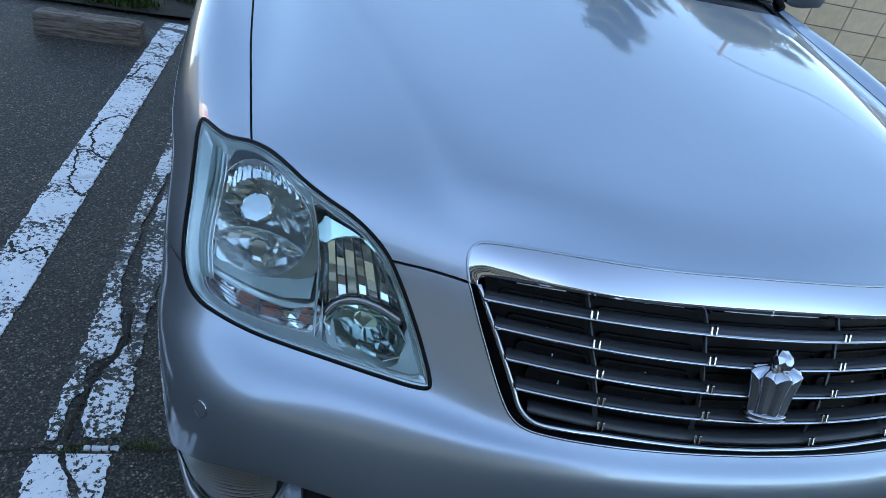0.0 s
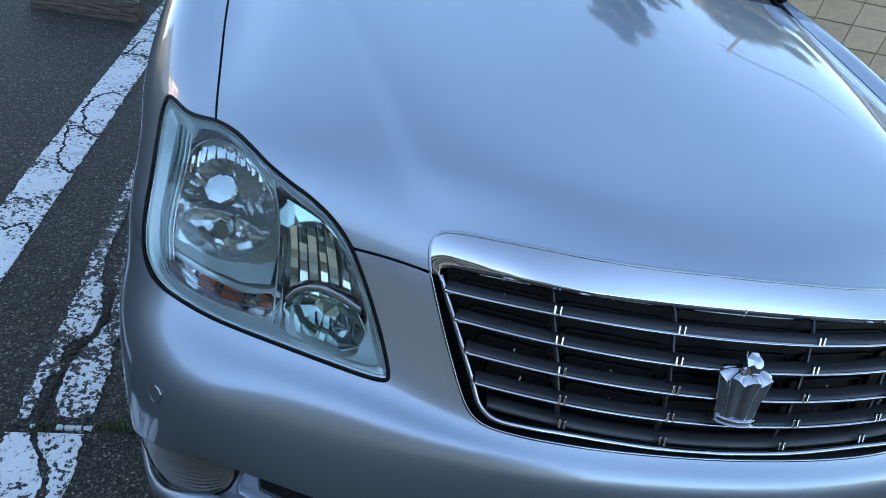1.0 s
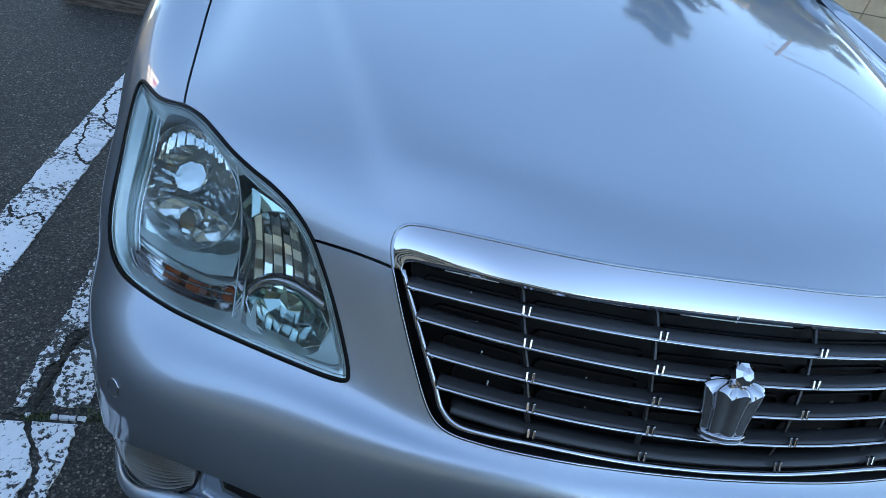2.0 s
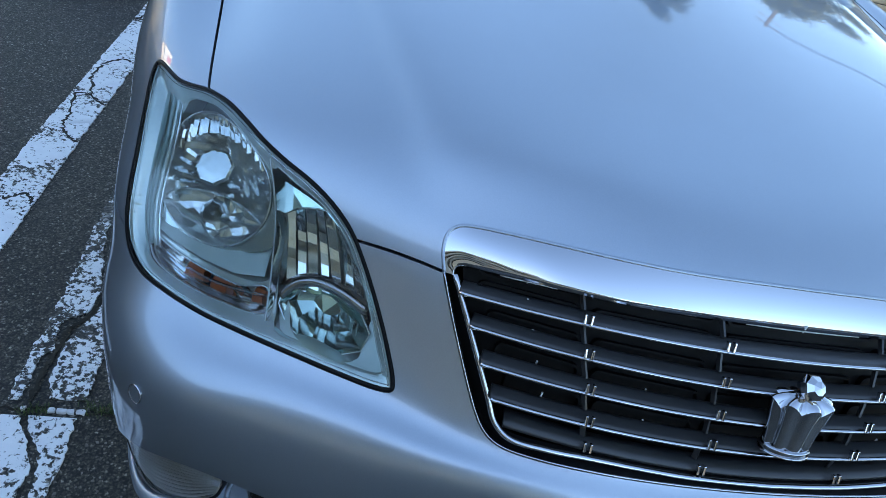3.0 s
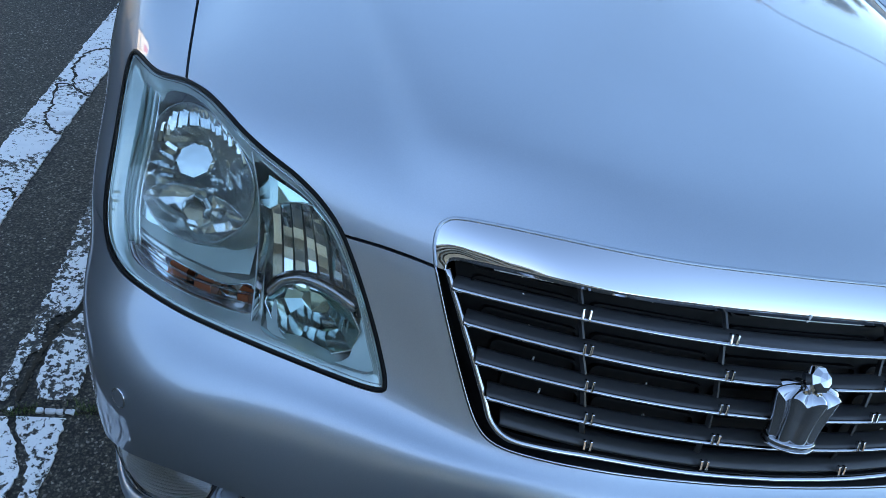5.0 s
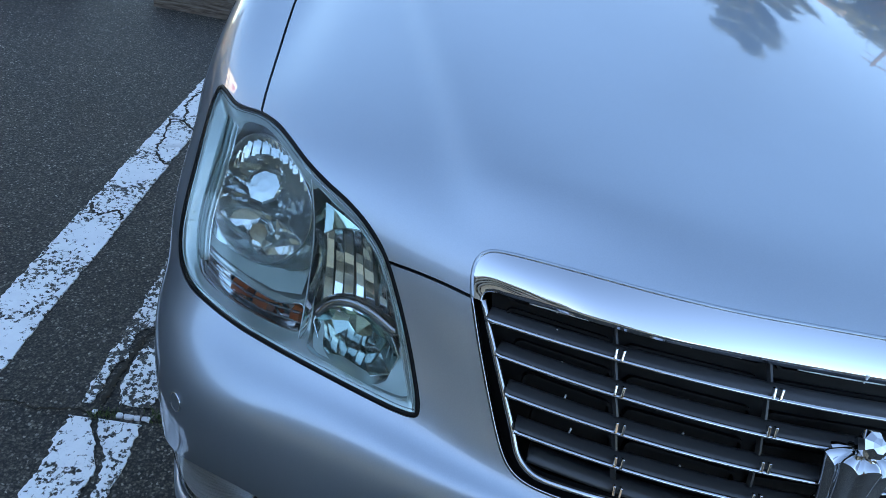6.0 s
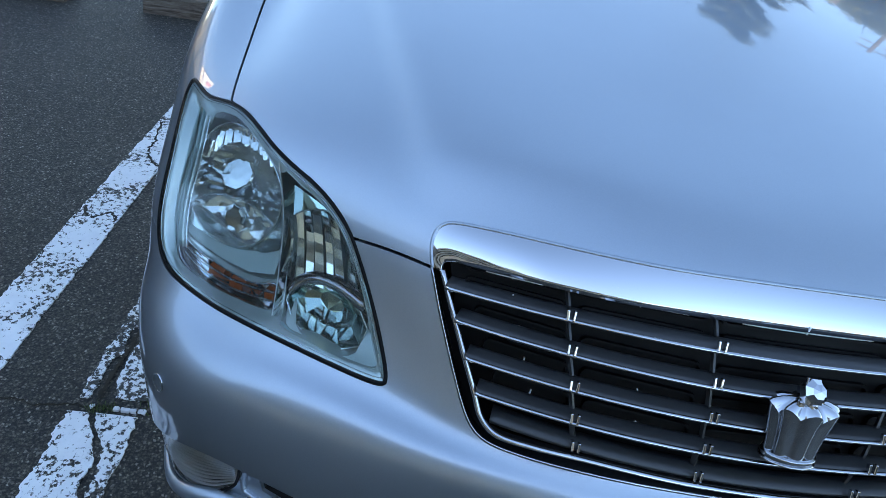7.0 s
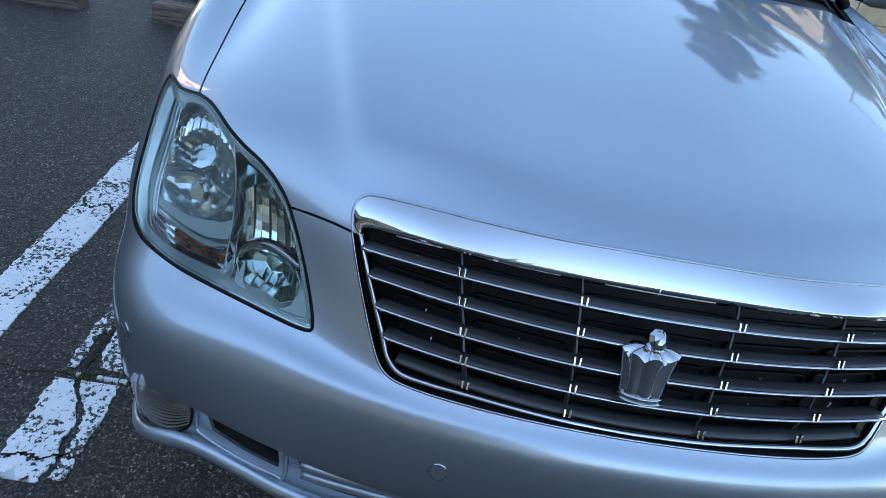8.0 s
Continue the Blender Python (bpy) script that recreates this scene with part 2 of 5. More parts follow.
def spline(points, steps=8, closed=False):
    """A smooth line through the points."""
    p = np.array(points, float)
    k = len(p)
    out = []
    for i in range(k if closed else k - 1):
        q = [p[(i + d) % k] if closed else p[min(max(i + d, 0), k - 1)] for d in (-1, 0, 1, 2)]
        for s in range(steps):
            f = s / steps
            out.append(0.5 * (2 * q[1] + (q[2] - q[0]) * f + (2 * q[0] - 5 * q[1] + 4 * q[2] - q[3]) * f * f + (3 * q[1] - q[0] - 3 * q[2] + q[3]) * f ** 3))
    if not closed:
        out.append(p[-1])
    return np.array(out)


def inside(pts, loop):
    x, y = pts[:, 0], pts[:, 1]
    res = np.zeros(len(pts), bool)
    a = np.array(loop)
    b = np.roll(a, -1, 0)
    for (x1, y1), (x2, y2) in zip(a, b):
        if y1 != y2:
            cross = (y1 > y) != (y2 > y)
            res ^= cross & (x < (x2 - x1) * (y - y1) / (y2 - y1) + x1)
    return res


def near_loop(pts, loop, gap):
    a = np.array(loop)
    d = np.full(len(pts), 9.0)
    for q in a:
        d = np.minimum(d, np.hypot(*(pts - q).T))
    return d < gap


def flat_mesh(outline, holes, du, dv):
    """Triangles that fill an outline, less its holes, in two dimensions."""
    outline = np.array(outline, float)
    loops = [outline] + [np.array(h, float) for h in holes]
    lo, hi = outline.min(0), outline.max(0)
    gu, gv = np.meshgrid(np.arange(lo[0] + du / 2, hi[0], du), np.arange(lo[1] + dv / 2, hi[1], dv))
    g = np.c_[gu.ravel(), gv.ravel()]
    keep = inside(g, outline)
    for h in loops[1:]:
        keep &= ~inside(g, h)
    g = g[keep]
    scale = np.array((1.0, du / dv))
    for lp in loops:
        g = g[~near_loop(g * scale, lp * scale, du * 0.45)]
    verts, edges = [], []
    for lp in loops:
        s = len(verts)
        verts += [tuple(q) for q in lp]
        edges += [(s + i, s + (i + 1) % len(lp)) for i in range(len(lp))]
    verts += [tuple(q) for q in g]
    v, _, f, *_ = delaunay_2d_cdt([Vector(q) for q in verts], edges, [], 0, 1e-5)
    v = np.array([tuple(q) for q in v])
    f = np.array([tuple(q) for q in f if len(q) == 3])
    c = v[f].mean(1)
    ok = inside(c, outline)
    for h in loops[1:]:
        ok &= ~inside(c, h)
    return v, f[ok]


def skin_panel(name, outline, mat, parent, holes=(), label="", step=(0.09, 0.07), lift=0.0, depth=0.012, form=None):
    """A panel cut from the skin, with edges that turn inwards by depth."""
    uv, tris = flat_mesh(outline, holes, *step)
    lifts = lift if form is None else form(uv)
    p, n = skin(uv, lifts), skin_normal(uv)
    a = p[tris]
    flip = (np.cross(a[:, 1] - a[:, 0], a[:, 2] - a[:, 0]) * n[tris[:, 0]]).sum(1) < 0
    tris[flip] = tris[flip][:, ::-1]
    count = {}
    for t in tris:
        for i in range(3):
            e = (t[i], t[(i + 1) % 3])
            count[e] = count.get(e, 0) + 1
    rim = [e for e in count if (e[1], e[0]) not in count]
    verts, normals, faces = list(p), list(n), [tuple(int(q) for q in t) for t in tris]
    if depth:
        ids = sorted({i for e in rim for i in e})
        low = {}
        top = {}
        for i in ids:
            top[i] = len(verts)
            verts.append(p[i]); normals.append(None)
            low[i] = len(verts)
            verts.append(p[i] - n[i] * depth); normals.append(None)
        side = {}
        for a_, b_ in rim:
            d = np.cross(p[b_] - p[a_], n[a_])
            d = d / (np.linalg.norm(d) + 1e-9)
            for i in (a_, b_):
                side[i] = side.get(i, 0) + d
            faces.append((top[b_], top[a_], low[a_], low[b_]))
        for i in ids:
            normals[top[i]] = normals[low[i]] = side[i] / (np.linalg.norm(side[i]) + 1e-9)
    ob = part(name, (verts, faces), mat, parent, label, smooth=True)
    if form is None:
        ob.data.normals_split_custom_set_from_vertices([tuple(map(float, q)) for q in normals])
    return ob


def on_skin(uv_line, lift=0.0):
    return skin(uv_line, lift), skin_normal(uv_line)


def mirrored(uv):
    return np.array(uv, float)[::-1] * (-1, 1)


def shrink(loop, by):
    """The loop (in uv) moved inwards by metres."""
    loop = np.array(loop, float)
    p, n = on_skin(loop)
    t = np.roll(p, -1, 0) - np.roll(p, 1, 0)
    t /= np.linalg.norm(t, axis=1)[:, None]
    b = np.cross(n, t)
    x, y = loop[:, 0], loop[:, 1]
    if (x * np.roll(y, -1) - y * np.roll(x, -1)).sum() > 0:
        b = -b
    goal = p + b * by
    out = loop.copy()
    for _ in range(4):
        q = skin(out)
        ju, jv = (skin(out + (0.01, 0)) - q) / 0.01, (skin(out + (0, 0.01)) - q) / 0.01
        r = goal - q
        a11, a12, a22 = (ju * ju).sum(1), (ju * jv).sum(1), (jv * jv).sum(1)
        b1, b2 = (ju * r).sum(1), (jv * r).sum(1)
        det = a11 * a22 - a12 * a12 + 1e-12
        out += np.c_[(a22 * b1 - a12 * b2) / det, (a11 * b2 - a12 * b1) / det]
    return out
# ---- the car's outer skin: one smooth surface, from which the panels are cut ----
# Stations run from the cowl over the nose to the lip, each from the centre line round to the flank (x, y, z).
STATIONS = [
    [(0, 2.30, 1.045), (.20, 2.31, 1.04), (.40, 2.34, 1.02), (.54, 2.36, 1.0), (.66, 2.38, .975), (.745, 2.40, .95), (.812, 2.44, .935), (.868, 2.48, .88), (.89, 2.50, .70)],
    [(0, 1.95, .993), (.20, 1.96, .988), (.40, 1.99, .970), (.54, 2.01, .948), (.66, 2.04, .924), (.745, 2.06, .899), (.812, 2.10, .908), (.869, 2.16, .862), (.893, 2.20, .70)],
    [(0, 1.62, .950), (.20, 1.62, .945), (.40, 1.62, .926), (.53, 1.62, .905), (.64, 1.62, .879), (.72, 1.62, .850), (.795, 1.66, .868), (.858, 1.72, .812), (.887, 1.80, .66)],
    [(0, 1.30, .907), (.20, 1.30, .902), (.39, 1.30, .886), (.51, 1.30, .866), (.625, 1.30, .840), (.70, 1.30, .813), (.777, 1.335, .800), (.842, 1.42, .745), (.871, 1.54, .62)],
    [(0, 1.06, .866), (.20, 1.06, .862), (.39, 1.08, .846), (.50, 1.08, .826), (.62, 1.10, .798), (.70, 1.155, .781), (.772, 1.208, .752), (.826, 1.31, .692), (.852, 1.46, .58)],
    [(0, .885, .818), (.20, .897, .814), (.385, .945, .792), (.50, .985, .762), (.60, 1.035, .738), (.70, 1.105, .712), (.776, 1.145, .700), (.823, 1.245, .645), (.85, 1.41, .55)],
    [(0, .800, .700), (.20, .815, .700), (.36, .868, .700), (.46, .920, .692), (.59, .985, .672), (.70, 1.055, .648), (.776, 1.092, .645), (.823, 1.20, .592), (.85, 1.37, .51)],
    [(0, .770, .622), (.20, .778, .622), (.343, .815, .614), (.443, .860, .613), (.572, .911, .607), (.67, .975, .592), (.765, 1.043, .588), (.82, 1.16, .54), (.85, 1.34, .47)],
    [(0, .739, .597), (.2, .750, .597), (.36, .788, .596), (.46, .828, .595), (.575, .877, .587), (.675, .931, .570), (.769, 1.005, .548), (.822, 1.125, .5), (.848, 1.32, .43)],
    [(0, 0.727, 0.551), (0.2, 0.736, 0.551), (0.375, 0.770, 0.548), (0.49, 0.808, 0.544), (0.612, 0.855, 0.537), (0.697, 0.900, 0.528), (0.77, 0.977, 0.495), (0.818, 1.1, 0.446), (0.845, 1.3, 0.385)],
    [(0, .739, .45), (.2, .745, .45), (.38, .769, .448), (.5, .799, .446), (.617, .851, .442), (.699, .896, .437), (.771, .970, .425), (.816, 1.085, .385), (.84, 1.28, .335)],
    [(0, .772, .358), (.2, .778, .358), (.38, .799, .357), (.5, .825, .356), (.62, .871, .354), (.713, .914, .35), (.773, .980, .338), (.812, 1.095, .313), (.832, 1.27, .272)],
    [(0, .766, .282), (.2, .772, .282), (.38, .791, .281), (.5, .816, .28), (.62, .862, .278), (.717, .906, .274), (.778, .985, .264), (.815, 1.09, .248), (.832, 1.27, .22)],
    [(0, .822, .222), (.2, .828, .222), (.38, .848, .222), (.5, .873, .222), (.62, .917, .22), (.699, .965, .218), (.745, 1.04, .212), (.79, 1.14, .204), (.82, 1.29, .185)],
]


def control_net():
    half = np.array(STATIONS, float)
    net = np.concatenate([half[:, :0:-1] * (-1, 1, 1), half], axis=1)
    # fair the foot of the bumper towards the flanks
    for c in (0, 1, 2, 14, 15, 16):
        net[10:13, c] = 0.5 * net[10:13, c] + 0.25 * (net[9:12, c] + net[11:14, c])
    goal = net.copy()
    for _ in range(2):
        pad = np.pad(net, ((1, 1), (1, 1), (0, 0)), mode="reflect", reflect_type="odd")
        k = np.array([1, 4, 1]) / 6
        soft = sum(k[i] * k[j] * pad[i:i + net.shape[0], j:j + net.shape[1]] for i in range(3) for j in range(3))
        net = net + (goal - soft)
    return np.pad(net, ((1, 1), (1, 1), (0, 0)), mode="reflect", reflect_type="odd")


NET = control_net()
U_MAX, V_MAX = 8.0, len(STATIONS) - 1.0


def skin(uv, lift=0.0):
    """Places on the skin: u from -8 (one flank) over 0 to 8, v from 0 (cowl) to the lip."""
    uv = np.atleast_2d(np.asarray(uv, float))
    u, v = np.clip(uv[:, 0] + U_MAX, 0, 2 * U_MAX - 1e-6), np.clip(uv[:, 1], 0, V_MAX - 1e-6)

    def base(f):
        return ((1 - f) ** 3 / 6, (3 * f ** 3 - 6 * f ** 2 + 4) / 6, (-3 * f ** 3 + 3 * f ** 2 + 3 * f + 1) / 6, f ** 3 / 6)
    iu, iv = u.astype(int), v.astype(int)
    bu, bv = base(u - iu), base(v - iv)
    p = sum((bu[i] * bv[j])[:, None] * NET[iv + j, iu + i] for i in range(4) for j in range(4))
    # two soft creases on the hood, running back from the grille's corners
    x, y = np.abs(p[:, 0]), p[:, 1]
    line = 0.415 + 0.26 * (y - 0.98)
    ease = np.clip((4.95 - v) / 0.6, 0, 1)
    ease = ease * ease * (3 - 2 * ease)
    fall = np.exp(-(np.clip(line - x, 0, 9) / 0.20) ** 2)
    p[:, 2] += CREASE * ease * fall / (1 + np.exp(np.clip((x - line) / 0.011, -30, 30)))
    if np.any(lift):
        p = p + np.reshape(lift, (-1, 1)) * skin_normal(uv)
    return p


CREASE = 0.0165


def skin_normal(uv, h=0.02):
    uv = np.atleast_2d(np.asarray(uv, float))
    a = skin(uv + (h, 0)) - skin(uv - (h, 0))
    b = skin(uv + (0, h)) - skin(uv - (0, h))
    n = np.cross(b, a)
    return n / np.linalg.norm(n, axis=1)[:, None]

# ---- the car ----
HEADLIGHT = [(-5.92, 3.50), (-5.38, 3.74), (-4.84, 3.79), (-4.47, 3.89), (-4.18, 4.06), (-3.92, 4.29), (-3.69, 4.49), (-3.44, 4.69), (-3.23, 4.91), (-3.09, 5.13), (-3.02, 5.33),
             (-2.99, 5.60), (-2.96, 6.02), (-2.91, 6.42), (-2.86, 6.80), (-2.90, 6.96), (-3.11, 7.02), (-3.43, 7.01), (-3.76, 6.98), (-4.08, 6.96), (-4.46, 6.96), (-4.92, 6.97), (-5.36, 6.93), (-5.70, 6.85),
             (-5.92, 6.63), (-6.00, 6.27), (-5.97, 5.58), (-5.97, 4.97), (-6.02, 4.29), (-6.05, 3.72)]
SEAM = [(-3.02, 5.33), (-2.68, 5.36), (-2.40, 5.40), (-2.18, 5.44)]
BAND_TOP = [(-2.18, 5.44), (-2.165, 5.24), (-2.12, 5.09), (-2.05, 5.01), (-1.95, 4.98), (-1.69, 4.985), (-1.39, 5.0), (-1.10, 5.015), (-0.72, 5.025), (-0.28, 5.02), (0, 5.02)]
HOOD_SIDE = [(-4.84, 3.79), (-4.96, 3.30), (-5.06, 2.85), (-5.14, 2.40), (-5.18, 1.80), (-5.20, 1.30), (-5.20, 0.98)]
HOOD_REAR = [(0, 1.46), (-1.5, 1.36), (-3.0, 1.22), (-4.2, 1.08)]
GRILLE_EDGE = [(-2.18, 5.44), (-2.15, 5.90), (-2.08, 6.33), (-1.97, 6.76), (-1.85, 7.02), (-1.69, 7.15), (-1.42, 7.19), (-1.08, 7.20), (-0.65, 7.22), (-0.28, 7.24), (0, 7.25)]
SPLIT = [(-6.00, 6.27), (-6.38, 6.07), (-6.90, 5.92), (-7.96, 5.85)]
FOG = [(-6.6, 11.46), (-5.92, 10.97), (-5.45, 10.60), (-4.95, 10.38), (-4.40, 10.20), (-4.10, 10.06), (-3.94, 9.98), (-3.93, 10.25), (-3.99, 10.75), (-4.07, 11.08), (-4.30, 11.38), (-4.62, 11.56), (-5.05, 11.70), (-5.50, 11.76), (-6.0, 11.84), (-6.6, 11.90), (-6.9, 11.75)]
DUCT = [(-3.67, 9.90), (-3.29, 9.86), (-2.64, 9.88), (-2.69, 11.02), (-2.90, 11.00), (-3.30, 10.95), (-3.68, 10.86), (-3.72, 10.25)]
DUCT_FRAME = [(-3.82, 9.96), (-3.93, 10.88), (-3.82, 11.08), (-3.36, 11.17), (-2.76, 11.20), (-2.60, 11.16), (-2.53, 9.90)]


def arc(line, steps=6, closed=False):
    return spline(line, steps, closed)


def both(half):
    """A line from the left to the centre, carried on to the right."""
    half = np.array(half, float)
    return np.concatenate([half, mirrored(half)[1:]])


def drop_doubles(loop):
    loop = np.array(loop, float)
    keep = np.hypot(*(loop - np.roll(loop, 1, 0)).T) > 0.004
    return loop[keep]


LAMP = arc(HEADLIGHT, 5, True)
car = thing("car", "silver metallic sedan parked nose out on worn asphalt", "car", (0, 3.1, 0))
bpy.context.view_layer.update()


def car_part(name, bm, mat, label="", smooth=False, parent=None):
    ob = part(name, bm, mat, parent or car, label, smooth)
    ob.matrix_parent_inverse = Matrix.Translation((0, -3.1, 0)) if parent is None else Matrix()
    return ob


def car_panel(name, outline, mat, parent=None, **more):
    ob = skin_panel(name, drop_doubles(outline), mat, parent or car, **more)
    ob.matrix_parent_inverse = Matrix.Translation((0, -3.1, 0)) if parent is None else Matrix()
    return ob


GAP = 0.0018
# hood
hood_half = np.concatenate([HOOD_REAR, arc(HOOD_SIDE)[::-1], arc(HEADLIGHT[2:11])[1:], arc(SEAM)[1:], arc(BAND_TOP)[1:]])
hood_loop = np.concatenate([hood_half[:-1], mirrored(hood_half)[:-1]])
hood = car_panel("hood", shrink(drop_doubles(hood_loop), GAP), PAINT, step=(0.09, 0.07), label="silver hood with two soft creases, clean and glossy")

for side in (1, -1):
    def turn(line):
        return np.array(line, float) * (side, 1)
    # front wing
    wing = np.concatenate([arc(HOOD_SIDE), [(-5.2, 0.02), (-6.2, 0.02), (-7.2, 0.02), (-7.96, 0.02), (-7.96, 2), (-7.96, 4)], arc(SPLIT)[::-1], arc(HEADLIGHT[25:] + HEADLIGHT[:3])[1:-1]])
    car_panel("fender", turn(shrink(drop_doubles(wing), GAP)), PAINT, step=(0.09, 0.09))

# bumper
side_loop = np.concatenate([arc(SPLIT)[::-1], arc(HEADLIGHT[10:26])[::-1][1:], arc(SEAM)[1:], arc(GRILLE_EDGE)[1:]])
LOWER_EDGE = [(-7.96, 12.05), (-7.2, 11.75), (-6.6, 11.42), (-5.75, 10.84), (-5.2, 10.56), (-4.78, 10.33), (-4.35, 10.17), (-4.0, 10.09), (-3.6, 10.03), (-3.0, 10.01), (-2.56, 10.03), (-2.0, 10.18), (-1.43, 10.33), (-0.7, 10.41), (0, 10.44)]
edge_low = both(arc(LOWER_EDGE, 5))
bumper_loop = np.concatenate([side_loop[:-1], mirrored(side_loop), [(7.96, 9)], edge_low[::-1], [(-7.96, 9)]])
LOW = [(-2.42, 9.92), (-1.90, 10.12), (-1.43, 10.30), (-0.70, 10.42), (0, 10.45)]
LOW_END = [(0, 11.22), (-1.2, 11.18), (-2.36, 11.12)]
low_half = np.concatenate([arc(LOW_END)[:-1], np.linspace((-2.36, 11.12), (-2.42, 9.96), 8)[:-1], arc(LOW)])
low_loop = drop_doubles(np.concatenate([low_half[:-1], mirrored(low_half)[:-1]]))


def straight(loop, n=8):
    loop = np.array(loop, float)
    return np.concatenate([np.linspace(a, b, n, endpoint=False) for a, b in zip(loop, np.roll(loop, -1, 0))])


duct_loop = straight(DUCT)
holes = [arc(np.array(FOG) * (s, 1), 4, True) for s in (1, -1)] + [duct_loop * (s, 1) for s in (1, -1)] + [low_loop]
bumper = car_panel("front_bumper", shrink(drop_doubles(bumper_loop), GAP), PAINT, step=(0.09, 0.10), depth=0.020, label="silver front bumper with soft rounded shoulder")
# recessed lower part with its openings, and the rounded lip below
lip_uv = np.array([(-7.9, 12.4), (-6.7, 12.25), (-5.9, 12.08), (-5.3, 11.92), (-4.7, 11.66), (-4.0, 11.36), (-3.3, 11.31), (-2.7, 11.40), (-2.0, 11.5), (-1.0, 11.54), (0, 11.55)])
lip_out = np.array([(0.0,), (0.0,), (0.001,), (0.002,), (0.001,), (-0.001,), (-0.001,), (-0.001,), (0.0,), (0.0,), (0.0,)])
lip_line = arc(np.c_[lip_uv, lip_out], 6)
lip_line = np.concatenate([lip_line, lip_line[::-1][1:] * (-1, 1, 1)])
recess_top = edge_low + (0, -0.40)
recess_loop = np.concatenate([recess_top, lip_line[::-1, :2] + (0, 0.12)])
lower = car_panel("lower_bumper", drop_doubles(recess_loop), PAINT, holes=holes, step=(0.10, 0.08), lift=-0.013, depth=0.012)
p, n = skin(lip_line[:, :2], lip_line[:, 2]), skin_normal(lip_line[:, :2])
n = n + (0, 0, 0.5)
lv, lf = sweep(p, n, [(0.014 * math.cos(a), 0.012 * math.sin(a) - 0.004) for a in np.linspace(0, 2 * math.pi, 14, endpoint=False)])
thin = np.interp(np.abs(lip_line[:, 0]), (4.5, 5.6, 6.6), (1.0, 0.55, 0.35))      # the lip thins out towards the flanks
lv = [p[i // 14] + (q - p[i // 14]) * thin[i // 14] for i, q in enumerate(lv)]
part("lip", (lv, lf), PAINT, lower, "rounded silver bumper lip", True)
back_edge = p * (0.93, 1, 1) + (0, 0.30, -0.03)
v = [q for a, b in zip(p + (0, 0.006, -0.008), back_edge) for q in (a, b)]
part("undertray", (v, [(2 * i, 2 * i + 1, 2 * i + 3, 2 * i + 2) for i in range(len(p) - 1)]), RUBBER, lower)

# parking sensors set flush in the bumper
for u, v in ((-5.33, 9.24), (5.33, 9.24), (-1.17, 9.34), (1.17, 9.34)):
    ring = np.array([(u + 0.062 * math.cos(a) * (1.0 if abs(u) < 3 else 1.9), v + 0.17 * math.sin(a)) for a in np.linspace(0, 2 * math.pi, 28, endpoint=False)])
    car_panel("parking_sensor", ring, PAINT, lift=0.0015, step=(0.05, 0.05), depth=0.003, parent=bumper)
    p, n = on_skin(ring, 0.0008)
    part("sensor_ring", sweep(p, n, round_profile(0.0010, 0.0011, 6), True), CHROME, bumper, smooth=True)

# dark body behind the gaps
lamp_holes = [shrink(LAMP * (s, 1), -0.004) for s in (1, -1)]


def under(uv):
    return np.full(len(uv), -0.020)


inner_half = np.concatenate([[(0, 0.1), (-4, 0.1), (-7.9, 0.1), (-7.9, 3), (-7.9, 6.5), (-6.4, 7.2)], [(-5, 7.4), (-3.2, 7.3), (-2.45, 6.6), (-2.3, 5.5), (-2.2, 5.1), (-1.9, 4.9), (0, 4.9)]])
inner_loop = np.concatenate([inner_half[:-1], mirrored(inner_half)[:-1]])
dense = np.concatenate([np.linspace(a, b, 8, endpoint=False) for a, b in zip(inner_loop, np.roll(inner_loop, -1, 0))])
car_panel("inner_body", drop_doubles(dense), RUBBER, holes=lamp_holes, form=under, depth=0, step=(0.08, 0.08), label="dark inner structure below the panel gaps")

# ---- headlights ----
def ellipse(cu, cv, ru, rv, n=32):
    return np.array([(cu + ru * math.cos(a), cv + rv * math.sin(a)) for a in np.linspace(0, 2 * math.pi, n, endpoint=False)])


def loop_distance(p, loop3):
    d = np.full(len(p), 9.0)
    for q in loop3:
        d = np.minimum(d, np.linalg.norm(p - q, axis=1))
    return d


BOWL = (-4.82, 5.02, 0.78, 1.02)
TURN_SIGNAL = [(-5.60, 6.17), (-5.28, 6.26), (-4.83, 6.36), (-4.40, 6.38), (-4.08, 6.28), (-4.12, 6.60), (-4.58, 6.68), (-5.12, 6.68), (-5.60, 6.56)]
OUTER_CHAMBER = [(-4.90, 3.93), (-5.26, 3.98), (-5.52, 4.40), (-5.62, 5.08), (-5.65, 5.60), (-5.62, 6.07), (-5.25, 6.18), (-4.82, 6.28), (-4.42, 6.30), (-4.07, 6.20),
                 (-4.00, 5.80), (-3.96, 5.40), (-3.96, 4.98), (-4.02, 4.58), (-4.26, 4.22), (-4.58, 4.00)]
INNER_CHAMBER = [(-3.88, 4.60), (-3.62, 4.78), (-3.37, 4.97), (-3.20, 5.24), (-3.12, 5.60), (-3.09, 6.05), (-3.05, 6.50), (-3.01, 6.80), (-3.30, 6.86), (-3.70, 6.81), (-4.00, 6.74),
                 (-3.985, 6.30), (-3.935, 5.80), (-3.90, 5.30)]


def bucket_mesh(loop3, back, depth):
    """A tub behind a chamber's opening."""
    k = len(loop3)
    c = loop3.mean(0)
    v = list(loop3) + [c + (q - c) * 0.96 + back * depth for q in loop3]
    f = [(i, (i + 1) % k, k + (i + 1) % k, k + i) for i in range(k)] + [tuple(range(k, 2 * k))]
    return v, f


